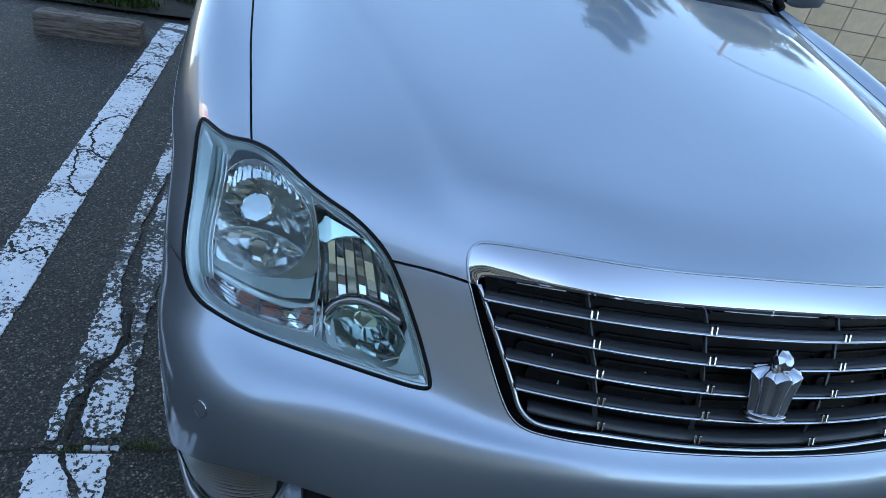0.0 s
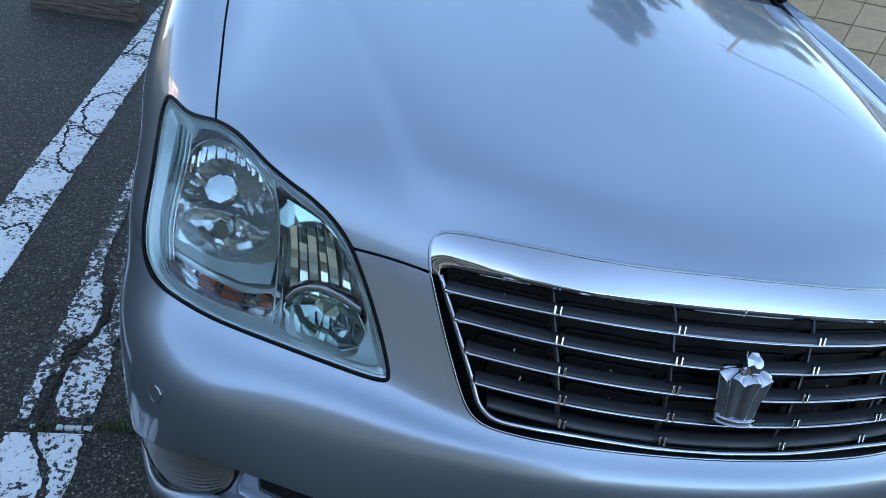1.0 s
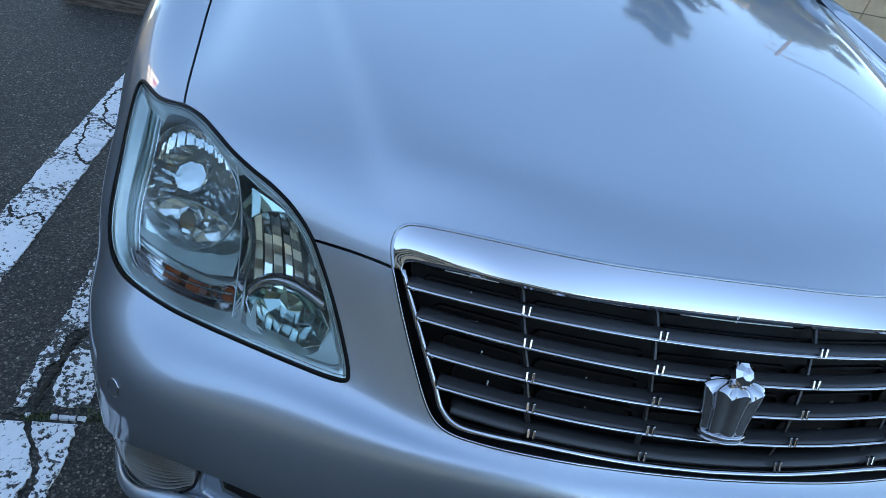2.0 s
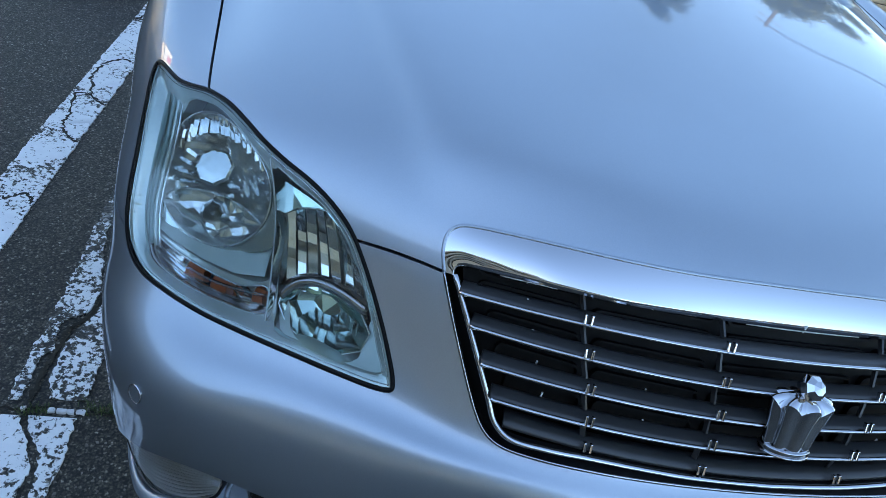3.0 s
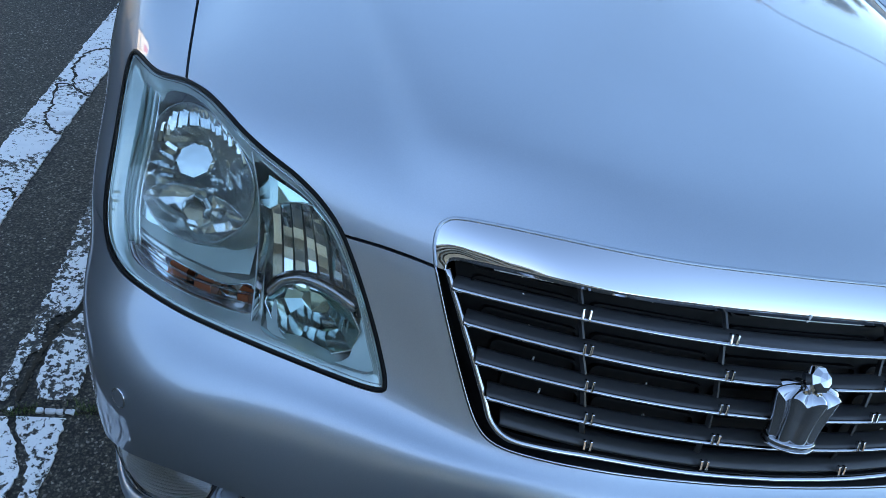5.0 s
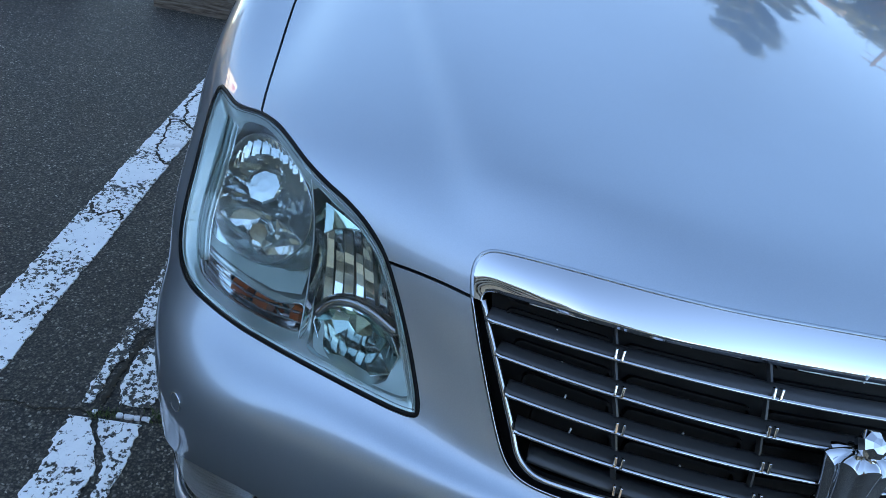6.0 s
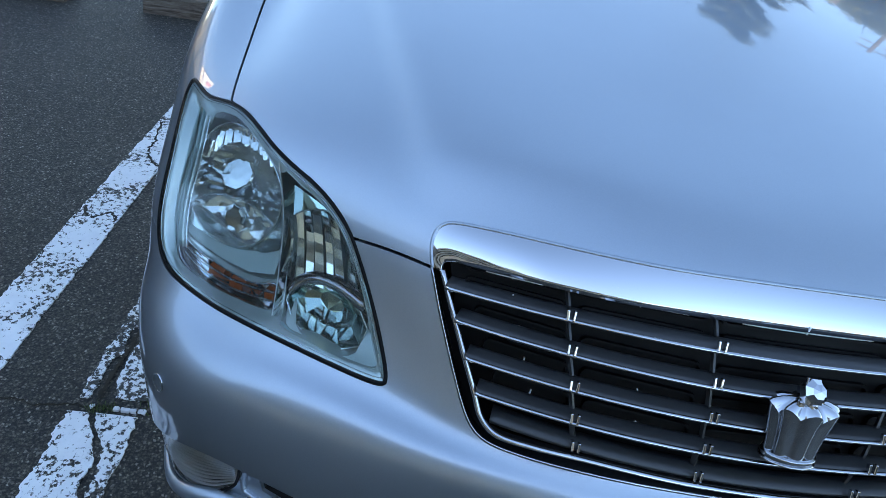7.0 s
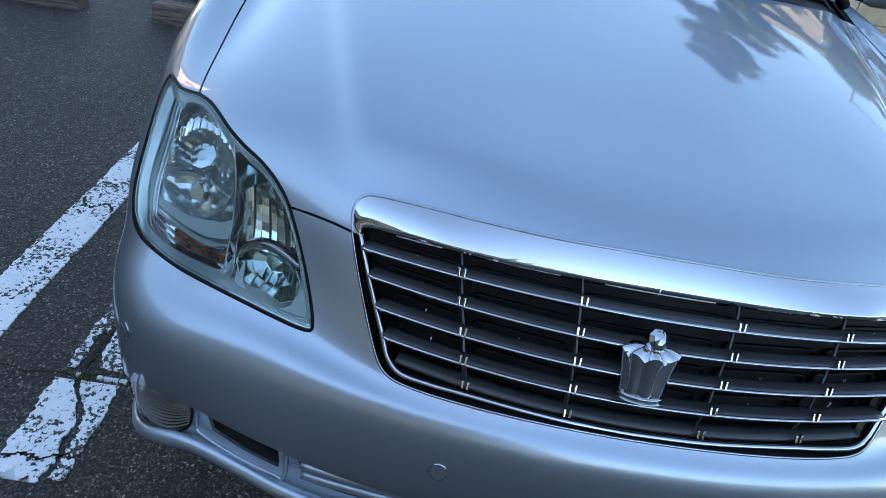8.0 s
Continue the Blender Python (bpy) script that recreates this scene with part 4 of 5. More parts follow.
for r in range(5):
    for c in range(4):
        x = COLUMNS[r][0 if c in (0, 3) else 1] * (-1 if c < 2 else 1)
        p = bar(r, x)
        up = bar(r - 1, COLUMNS[r - 1][0 if c in (0, 3) else 1] * (-1 if c < 2 else 1)) if r else np.array((x * 1.03, p[1] + 0.028, 0.788))
        # upright divider, set back
        a, b = p + (0, 0.018, 0.004), up + (0, 0.016, -0.003)
        bm = bmesh.new()
        mid = (a + b) / 2
        vec = Vector(b - a)
        rot = vec.to_track_quat("Z", "Y").to_matrix().to_4x4()
        bmesh.ops.create_cube(bm, size=1.0, matrix=Matrix.Translation(mid) @ rot @ Matrix.Diagonal((0.0026, 0.006, vec.length, 1)))
        g_part("divider", bm, SLAT)
        # pair of chrome clips on the louvre
        for dx in (-0.0034, 0.0034):
            bm = bmesh.new()
            q = bar(r, x + dx)
            box(bm, tuple(q + np.array((0, 0.001, 0.0065))), (0.0030, 0.005, 0.0110), 0.0008, (-26, dx * 900, 0))
            g_part("clip", bm, CHROME)

# shallow pockets in the back of each bay
for r in range(5):
    edges = [-ENDS[max(r - 1, 0)] + 0.014, -COLUMNS[r][0], -COLUMNS[r][1], COLUMNS[r][1], COLUMNS[r][0], ENDS[max(r - 1, 0)] - 0.014]
    for x0, x1 in zip(edges, edges[1:]):
        x0, x1 = x0 + 0.008, x1 - 0.008
        z0 = ROWS_Z[r] + 0.010
        z1 = (ROWS_Z[r - 1] if r else 0.785) - 0.003
        ring = []
        rad = 0.006
        for cx, cz, a0 in ((x1 - rad, z1 - rad, 0), (x0 + rad, z1 - rad, 90), (x0 + rad, z0 + rad, 180), (x1 - rad, z0 + rad, 270)):
            for k in range(4):
                a = radians(a0 + 30 * k)
                ring.append((cx + rad * math.cos(a), cz + rad * math.sin(a)))
        pts = []
        for x, z in ring:
            xm = x * (1 - 0.10 * (z - z0))
            pts.append((xm, 0.802 + (z - 0.618) * 0.38 + 0.42 * xm * xm, z + BOW_Z[r] * xm * xm))
        g_part("pocket_rim", sweep(pts, np.tile((0, -1.0, 0.4), (len(pts), 1)), [(-0.0016, -0.006), (0.0016, -0.006), (0.0016, 0.0016), (-0.0016, 0.0016)], True), DARK, smooth=False)
        xs = np.linspace(x0 + 0.02, x1 - 0.02, 12)
        zc = z0 + 0.35 * (z1 - z0)
        pts = [(x, 0.800 + (zc - 0.618) * 0.38 + 0.42 * x * x, zc + BOW_Z[r] * x * x) for x in xs]
        xm, zt = x0 + 0.48 * (x1 - x0), z1 - 0.30 * (z1 - z0)
        bm = bmesh.new()
        box(bm, (xm, 0.797 + (zt - 0.618) * 0.38 + 0.42 * xm * xm, zt + BOW_Z[r] * xm * xm), (0.0017, 0.002, 0.0095), 0.0003)
        g_part("pocket_tick", bm, FROSTED)
        g_part("pocket_bar", sweep(pts, np.tile((0, -1.0, 0.4), (12, 1)), round_profile(0.0008, 0.0008, 6)), FROSTED, smooth=True)

# crown shaped ornament
def ornament():
    n = 64                                     # eight rounded petals

    def ring(h, rad, flute, peak):
        out = []
        for i in range(n):
            a = 2 * math.pi * i / n
            lobe = abs(math.cos(4 * a))
            rr = rad * (1 - flute * (1 - lobe))
            out.append((rr * math.sin(a), -0.62 * rr * math.cos(a), h + peak * (lobe - 0.6)))
        return out

    def wall(rings):
        v = [q for r in rings for q in r]
        f = [(k * n + i, k * n + (i + 1) % n, (k + 1) * n + (i + 1) % n, (k + 1) * n + i) for k in range(len(rings) - 1) for i in range(n)]
        return v, f
    base = wall([ring(-0.001, 0.030, 0, 0), ring(0.0, 0.0322, 0, 0), ring(0.010, 0.0322, 0, 0), ring(0.0105, 0.031, 0, 0)])
    v, f = wall([ring(0.0098, 0.0322, 0.14, 0), ring(0.022, 0.0338, 0.18, 0), ring(0.036, 0.0362, 0.20, 0), ring(0.050, 0.0395, 0.21, 0), ring(0.060, 0.0425, 0.20, 0.006), ring(0.0655, 0.0440, 0.18, 0.010)])
    top = wall([ring(0.0655, 0.0440, 0.18, 0.010), ring(0.0685, 0.0405, 0.16, 0.010), ring(0.0735, 0.0290, 0.10, 0.006), ring(0.0775, 0.0130, 0, 0)])
    top[1].append(tuple(3 * n + i for i in range(n)))
    at = Matrix.Translation((-0.009, 0.780, 0.669)) @ pose(0, 0, 0, -19, 0, 0) @ Matrix.Diagonal((0.84, 0.92, 0.93, 1))
    g_part("ornament", ([at @ Vector(q) for q in v], f), CHROME, "fluted chrome ornament", True)
    g_part("ornament_base", ([at @ Vector(q) for q in base[0]], base[1]), CHROME)
    g_part("ornament_rim", ([at @ Vector(q) for q in top[0]], top[1]), CHROME, smooth=True)
    for h, rad in ((0.0015, 0.0330), (0.0085, 0.0330)):
        ring = np.linspace(0, 2 * math.pi, 32, endpoint=False)
        pts = [at @ Vector((rad * math.sin(a), -0.64 * rad * math.cos(a), h)) for a in ring]
        ns = [at.to_3x3() @ Vector((math.sin(a), -math.cos(a), 0)) for a in ring]
        g_part("ornament_band", sweep(pts, ns, round_profile(0.0014, 0.0014, 6), True), CHROME, smooth=True)
    bm = bmesh.new()
    bmesh.ops.create_uvsphere(bm, u_segments=8, v_segments=6, radius=0.0168, matrix=at @ Matrix.Translation((0, -0.006, 0.087)) @ pose(0, 0, 0, 60, 0, 0) @ pose(0, 0, 0, 0, 0, 22.5) @ Matrix.Diagonal((1, 1, 0.9, 1)))
    g_part("ornament_gem", bm, CHROME, "faceted chrome knob")


ornament()

# ---- lower front: fog lamps, ducts, lower mesh ----
for side in (1, -1):
    flipx = np.array((side, 1.0))
    fog = arc(FOG, 4, True) * flipx
    fog_body = car_panel("fog_lamp", fog, SLAT, lift=-0.030, depth=0, step=(0.15, 0.12), label="fog lamp with ribbed clear lens")
    p, n = on_skin(fog, -0.024)
    part("fog_wall", sweep(p, n, [(-0.001, -0.010), (0.001, -0.010), (0.001, 0.016), (-0.001, 0.016)], True), MIRROR, fog_body, smooth=True)
    car_panel("fog_lens", shrink(fog, 0.004), CLEAR, parent=fog_body, lift=-0.007, depth=0.002, step=(0.15, 0.12)).visible_shadow = False
    p, n = on_skin(fog, -0.009)
    part("fog_trim", sweep(p, n, round_profile(0.0022, 0.0022, 8), True), DARK, fog_body, smooth=True)
    for k in np.linspace(0.06, 0.95, 13):
        line = np.array([(-6.6, 11.46 + 0.38 * k), (-5.95, 10.99 + 0.78 * k), (-5.4, 10.62 + 0.98 * k), (-4.9, 10.42 + 1.14 * k), (-4.4, 10.24 + 1.16 * k), (-4.02, 10.08 + 0.92 * k)]) * flipx
        p, n = on_skin(arc(line, 5), -0.013)
        part("fog_rib", sweep(p, n, round_profile(0.0010, 0.0030, 8)), FROSTED, fog_body, smooth=True)
    c, n = on_skin(np.array([(-4.45, 10.6)]) * flipx, -0.030)
    bm = bmesh.new()
    bmesh.ops.create_uvsphere(bm, u_segments=16, v_segments=10, radius=0.016, matrix=Matrix.Translation(c[0]))
    part("fog_bulb", bm, MIRROR, fog_body, smooth=True)
    # duct beside it, framed in silver
    duct = duct_loop * flipx
    p, n = on_skin(duct, -0.018)
    duct_wall = car_part("air_duct", sweep(p, n, [(-0.0015, -0.05), (0.0015, -0.05), (0.0015, 0.0), (-0.0015, 0.0)], True), DARK, "silver framed air duct, dark inside", True)
    car_panel("duct_back", shrink(duct, -0.002), DARK, parent=duct_wall, lift=-0.060, depth=0, step=(0.2, 0.15))
    p, n = on_skin(arc(DUCT_FRAME, 6) * flipx, -0.012)
    part("duct_frame", sweep(p, n, round_profile(0.0035, 0.006, 8)), PAINT, duct_wall, "raised silver frame edge", smooth=True)

low_wall_p, low_wall_n = on_skin(low_loop, -0.02)
lower_grille = car_part("lower_grille", sweep(low_wall_p, low_wall_n, [(-0.0015, -0.05), (0.0015, -0.05), (0.0015, 0.001), (-0.0015, 0.001)], True), PAINT, "lower intake with silver bars", True)
car_panel("intake_back", shrink(low_loop, -0.002), DARK, parent=lower_grille, lift=-0.062, depth=0, step=(0.2, 0.15))
for v in (10.60, 10.95):
    line = np.array([(u, v + 0.0 * abs(u)) for u in np.linspace(-2.36, 2.36, 40)])
    p, n = on_skin(line, -0.012)
    part("intake_bar", sweep(p, n, [(-0.008, -0.010), (0.008, -0.010), (0.008, 0.002), (0.004, 0.006), (-0.004, 0.006), (-0.008, 0.002)]), PAINT, lower_grille, smooth=True)

# ---- rest of the car ----
def strip_between(a, b, rows=8, bulge=0.0, way=(0, 0, 1)):
    """A curved sheet between two lines of equal count."""
    a, b = np.array(a, float), np.array(b, float)
    way = np.array(way, float)
    v, f, k = [], [], len(a)
    for r in range(rows + 1):
        s = r / rows
        v += list(a * (1 - s) + b * s + way * bulge * math.sin(math.pi * s))
    for r in range(rows):
        for i in range(k - 1):
            q = r * k + i
            f.append((q, q + 1, q + k + 1, q + k))
    return v, f


def body_half(y):
    """Half width, shoulder height and centre height of the body behind the cowl."""
    s = np.interp(y, (2.3, 3.0, 4.2, 4.9, 5.3, 5.55), (0.872, 0.888, 0.888, 0.87, 0.83, 0.76))
    return s


# flanks with wheel arches
def arch(y, zc=0.33, r=0.36):
    for yc in (1.66, 4.51):
        if abs(y - yc) < r:
            return zc + math.sqrt(r * r - (y - yc) ** 2)
    return 0.20


def flank(side):
    ys = np.linspace(1.27, 5.50, 130)
    v, f = [], []
    fy, fz = skin([(7.96, q) for q in np.linspace(13, 0, 40)])[:, 1], skin([(7.96, q) for q in np.linspace(13, 0, 40)])[:, 2]
    fx = skin([(7.96, q) for q in np.linspace(13, 0, 40)])[:, 0]
    rows = 10
    for y in ys:
        top = np.interp(y, np.r_[fy, 3.0, 4.5, 5.5], np.r_[fz, 0.74, 0.78, 0.80])
        xt = np.interp(y, np.r_[fy, 3.0, 4.5, 5.3, 5.5], np.r_[fx, 0.885, 0.885, 0.85, 0.80])
        lo = min(arch(y), top - 0.01)
        for r in range(rows + 1):
            s = r / rows
            z = lo + (top - lo) * s
            v.append((side * (xt + 0.012 * math.sin(math.pi * min(1, max(0, (z - 0.2) / max(top - 0.2, 0.05)))) - 0.03 * max(0, 0.4 - z) / 0.2), y, z))
    n = rows + 1
    for i in range(len(ys) - 1):
        for r in range(rows):
            q = i * n + r
            f.append((q, q + 1, q + n + 1, q + n))
    return v, f


for side in (-1, 1):
    car_part("body_side", flank(side), PAINT, smooth=True)

# shoulder, boot and tail
rows_ = []
for y in np.linspace(2.42, 5.50, 40):
    hw = float(body_half(y))
    belt = np.interp(y, (2.42, 3.0, 4.5, 5.2, 5.5), (0.955, 0.97, 1.0, 1.0, 0.96))
    mid = np.interp(y, (2.42, 3.0, 4.5, 5.2, 5.5), (1.0, 1.0, 1.04, 1.035, 0.985))
    low = np.interp(y, (2.42, 3.0, 4.5, 5.5), (0.70, 0.74, 0.78, 0.80))
    half = [(hw, low), (hw - 0.005, low + 0.08), (hw - 0.05, belt - 0.05), (hw - 0.12, belt), (0.45, mid - 0.01), (0, mid)]
    rows_.append([(x, y, z) for x, z in half] + [(-x, y, z) for x, z in half[-2::-1]])
tail = [(x * 0.96, 5.58, 0.20 + (z - 0.20) * 0.55) for x, y, z in rows_[-1]]
base = [(x * 0.95, 5.52, 0.25) for x, y, z in rows_[-1]]
v = [q for row in rows_ + [tail, base] for q in row]
k = len(rows_[0])
f = [(i * k + j, i * k + j + 1, (i + 1) * k + j + 1, (i + 1) * k + j) for i in range(len(rows_) + 1) for j in range(k - 1)]
car_part("rear_body", (v, f), PAINT, smooth=True)
floor_v = [(-0.70, 1.25, 0.22), (0.70, 1.25, 0.22), (0.80, 5.5, 0.25), (-0.80, 5.5, 0.25)]
car_part("underbody", (floor_v, [(0, 1, 2, 3)]), RUBBER)

# cowl below the windscreen
rear_line = both(np.array(HOOD_REAR[::-1]) - (0, 0.01))
cowl = np.concatenate([[(-5.18, 0.97)], rear_line, [(5.18, 0.97), (5.18, 0.05), (-5.18, 0.05)]])
cowl_loop = np.concatenate([np.linspace(a, b, 8, endpoint=False) for a, b in zip(cowl, np.roll(cowl, -1, 0))])
car_panel("cowl", cowl_loop, DARK, lift=-0.012, depth=0, step=(0.2, 0.1), label="black plastic cowl with wiper channel")
for x0, x1 in ((-0.55, 0.10), (0.05, 0.62)):
    pts = [(x, 1.93 + 0.25 * x * x, 1.01 - 0.11 * x * x) for x in np.linspace(x0, x1, 12)]
    car_part("wiper", sweep(pts, np.tile((0, -0.4, 1.0), (12, 1)), round_profile(0.010, 0.007, 6)), RUBBER, smooth=True)

# greenhouse
N = 21
ws = np.linspace(-1, 1, N)
screen_low = [(0.74 * s, 1.93 + 0.21 * s * s, 1.01 - 0.075 * s * s) for s in ws]
screen_top = [(0.56 * s, 2.80 + 0.07 * s * s, 1.435 - 0.03 * s * s) for s in ws]
rear_top = [(0.55 * s, 4.02 - 0.08 * s * s, 1.42 - 0.03 * s * s) for s in ws]
rear_low = [(0.68 * s, 4.72 - 0.14 * s * s, 1.035 - 0.02 * s * s) for s in ws]
car_part("windscreen", strip_between(screen_low, screen_top, 8, 0.02, (0, -0.5, 0.8)), GLASS, "tinted curved windscreen", True)
car_part("roof", strip_between(screen_top, rear_top, 10, 0.035), PAINT, smooth=True)
car_part("rear_window", strip_between(rear_top, rear_low, 8, 0.02, (0, 0.5, 0.8)), GLASS, smooth=True)
for side in (-1, 1):
    low = [(side * (0.74 + 0.03 * math.sin(math.pi * s)), 2.16 + 2.42 * s, 0.935 + 0.07 * s) for s in np.linspace(0, 1, N)]
    top = [(side * 0.56, 2.87 + 1.07 * s, 1.405 - 0.015 * s) for s in np.linspace(0, 1, N)]
    car_part("side_window", strip_between(low, top, 8, 0.03, (side, 0, 0)), GLASS, smooth=True)
    pillar = spline([screen_low[-1 if side > 0 else 0], (side * 0.66, 2.50, 1.18), screen_top[-1 if side > 0 else 0]], 8)
    car_part("pillar", sweep(pillar, np.tile((side, -0.5, 0.5), (len(pillar), 1)), round_profile(0.022, 0.016, 8)), DARK, smooth=True)
    pillar = spline([rear_top[-1 if side > 0 else 0], (side * 0.64, 4.32, 1.23), rear_low[-1 if side > 0 else 0]], 8)
    car_part("pillar", sweep(pillar, np.tile((side, 0.5, 0.5), (len(pillar), 1)), round_profile(0.05, 0.02, 8)), PAINT, smooth=True)
    # door mirror
    bm = bmesh.new()
    box(bm, (side * 0.955, 2.36, 0.985), (0.15, 0.12, 0.150), 0.058)
    shell = car_part("door_mirror", bm, PAINT, "silver door mirror", True)
    bm = bmesh.new()
    box(bm, (side * 0.957, 2.423, 0.987), (0.115, 0.006, 0.11), 0.002)
    part("mirror_glass", bm, MIRROR, shell)
    bm = bmesh.new()
    box(bm, (side * 0.875, 2.36, 0.94), (0.09, 0.05, 0.035), 0.012)
    part("mirror_stalk", bm, DARK, shell)

# wheels
GROUND_Z = -0.10
for side in (-1, 1):
    for yc in (1.66, 4.51):
        bm = bmesh.new()
        ring = [(0.20, -0.09), (0.235, -0.10), (0.30, -0.105), (0.322, -0.085), (0.327, 0.0), (0.322, 0.085), (0.30, 0.105), (0.235, 0.10), (0.20, 0.09)]
        verts, faces, n = [], [], 40
        for i in range(n):
            a = 2 * math.pi * i / n
            verts += [(side * 0.765 + w, yc + r * math.cos(a), 0.327 + GROUND_Z + r * math.sin(a)) for r, w in ring]
        m_ = len(ring)
        for i in range(n):
            for j in range(m_ - 1):
                q, w = i * m_ + j, ((i + 1) % n) * m_ + j
                faces.append((q, q + 1, w + 1, w))
        bm.free()
        wheel = car_part("wheel", (verts, faces), RUBBER, "black tyre on silver alloy rim", True)
        bm = bmesh.new()
        turn_ = Matrix.Translation((side * 0.80, yc, 0.327 + GROUND_Z)) @ pose(0, 0, 0, 0, 90, 0)
        bmesh.ops.create_cone(bm, cap_ends=True, segments=36, radius1=0.21, radius2=0.21, depth=0.05, matrix=turn_)
        part("rim", bm, DARK, wheel)
        for i in range(10):
            bm = bmesh.new()
            box(bm, (0, 0, 0), (0.015, 0.030, 0.17), 0.005)
            bm.transform(Matrix.Translation((side * 0.832, yc, 0.327 + GROUND_Z)) @ pose(0, 0, 0, 36 * i, 0, 0) @ Matrix.Translation((0, 0, 0.115)))
            part("spoke", bm, MIRROR, wheel)

# ---- ground ----
def grid(x0, x1, y0, y1, nx, ny, z):
    xs, ys = np.linspace(x0, x1, nx), np.linspace(y0, y1, ny)
    v = [(x, y, z(x, y) if callable(z) else z) for y in ys for x in xs]
    f = [(j * nx + i, j * nx + i + 1, (j + 1) * nx + i + 1, (j + 1) * nx + i) for j in range(ny - 1) for i in range(nx - 1)]
    return v, f


ground = tagged(part("ground", grid(-600, 600, -600, 600, 3, 3, 0.0), ASPHALT), "dark grey worn asphalt with pale aggregate", "ground", kind="structure")
ground.location.z = GROUND_Z


def painted_line(left, right, y0, y1, label, ragged=0.004, mat=None):
    """A worn stripe between two edges, each a number or (y, x) pairs."""
    rng = np.random.RandomState(int(y1 * 1000) % 9973)
    n = int((y1 - y0) / 0.006)
    ys = np.linspace(y0, y1, n)

    def edge(e):
        x = np.full(n, e) if isinstance(e, float) else np.interp(ys, [q[0] for q in e], [q[1] for q in e])
        return x + np.convolve(rng.normal(0, ragged * 2.2, n + 12), np.ones(6) / 6, "same")[6:-6] + rng.normal(0, ragged * 0.45, n)
    a, b = edge(left), edge(right)
    v = []
    for i, y in enumerate(ys):
        v += [(a[i], y, 0.0), (a[i], y, 0.004), (b[i], y, 0.004), (b[i], y, 0.0)]
    f = [(i * 4 + k, i * 4 + k + 1, i * 4 + k + 5, i * 4 + k + 4) for i in range(n - 1) for k in range(3)]
    f += [(0, 1, 2, 3), ((n - 1) * 4, (n - 1) * 4 + 3, (n - 1) * 4 + 2, (n - 1) * 4 + 1)]
    return tagged(part("parking_line", (v, f), mat or LINE), label, "road marking", "parking lines", "structure")


painted_line(-1.408, -1.283, 1.26, 4.06, "cracked and flaking white parking line on asphalt", 0.002)
painted_line([(1.262, -1.089), (1.40, -1.094), (1.57, -1.095), (1.67, -1.103), (1.86, -1.109), (2.01, -1.116), (2.7, -1.120)],
             [(1.262, -1.068), (1.322, -1.069), (1.383, -1.076), (1.395, -1.056), (1.486, -1.064), (1.515, -1.024), (1.59, -1.019), (1.675, -1.036), (1.70, -1.056), (1.83, -1.078), (2.02, -1.078), (2.7, -1.070)],
             1.264, 2.75, "narrow ragged remains of a white parking line", 0.003, LINE_FLAKED)
painted_line([(1.272, -1.016), (1.338, -1.036), (1.424, -1.036), (1.47, -1.027), (1.505, -1.010), (1.56, -0.996), (1.69, -1.012), (1.735, -1.036), (1.79, -1.024), (1.93, -1.046), (2.02, -1.058), (2.7, -1.055)],
             [(1.272, -0.945), (1.34, -0.952), (1.44, -0.957), (1.55, -0.962), (1.70, -0.976), (2.7, -0.985)],
             1.272, 2.75, "white parking line fragment split off by a crack", 0.003, LINE_FLAKED)
painted_line([(-0.3, -1.100), (1.13, -1.094), (1.226, -1.098)], [(-0.3, -1.010), (0.6, -0.985), (0.9, -1.000), (1.0, -0.985), (1.124, -0.998), (1.15, -1.014), (1.176, -1.020), (1.20, -1.036), (1.227, -1.046)], 0.962, 1.226, "white parking line with flaked edges", 0.003)
painted_line([(-0.3, -0.996), (0.6, -0.972), (0.9, -0.984), (1.0, -0.968), (1.124, -0.978), (1.15, -0.991), (1.176, -1.012), (1.20, -1.031), (1.227, -1.036)], [(-0.3, -0.940), (1.13, -0.945), (1.229, -0.951)], 0.975, 1.228, "white parking line with flaked edges", 0.003)


def crack(points, width, seed):
    """A dark meandering crack, sunk between raised paint."""
    rng = np.random.RandomState(seed)
    line = spline([(x, y, 0.0) for y, x in points], 9)
    line[:, :2] += np.convolve(rng.normal(0, 1, 2 * len(line)), (0.5, 0.5), "same").reshape(-1, 2) * 0.0045
    t = np.gradient(line[:, :2], axis=0)
    t /= np.linalg.norm(t, axis=1)[:, None] + 1e-9
    v = []
    for p, d in zip(line, t):
        w = width * rng.uniform(0.35, 1.1)
        v += [(p[0] + d[1] * w, p[1] - d[0] * w, 0.0046), (p[0] - d[1] * w, p[1] + d[0] * w, 0.0046)]
    f = [(2 * i, 2 * i + 1, 2 * i + 3, 2 * i + 2) for i in range(len(line) - 1)]
    tagged(part("crack", (v, f), SOIL), "dark crack running through a white parking line", "crack", kind="structure")


for k, pts in enumerate((
        [(2.825, -1.350), (2.78, -1.381), (2.668, -1.389), (2.606, -1.363), (2.542, -1.350), (2.488, -1.313), (2.472, -1.286)],
        [(2.531, -1.351), (2.521, -1.393), (2.395, -1.365), (2.329, -1.364), (2.286, -1.349), (2.232, -1.309), (2.225, -1.286)],
        [(2.825, -1.352), (2.84, -1.32), (2.817, -1.287)], [(3.24, -1.400), (3.25, -1.341), (3.24, -1.288)], [(3.40, -1.375), (3.296, -1.382), (3.24, -1.400)],
        [(1.95, -1.404), (1.90, -1.36), (1.93, -1.32), (1.89, -1.287)], [(3.40, -1.375), (3.43, -1.33), (3.41, -1.288)], [(3.72, -1.37), (3.66, -1.34), (3.62, -1.30)])):
    crack(pts, 0.0055, k)
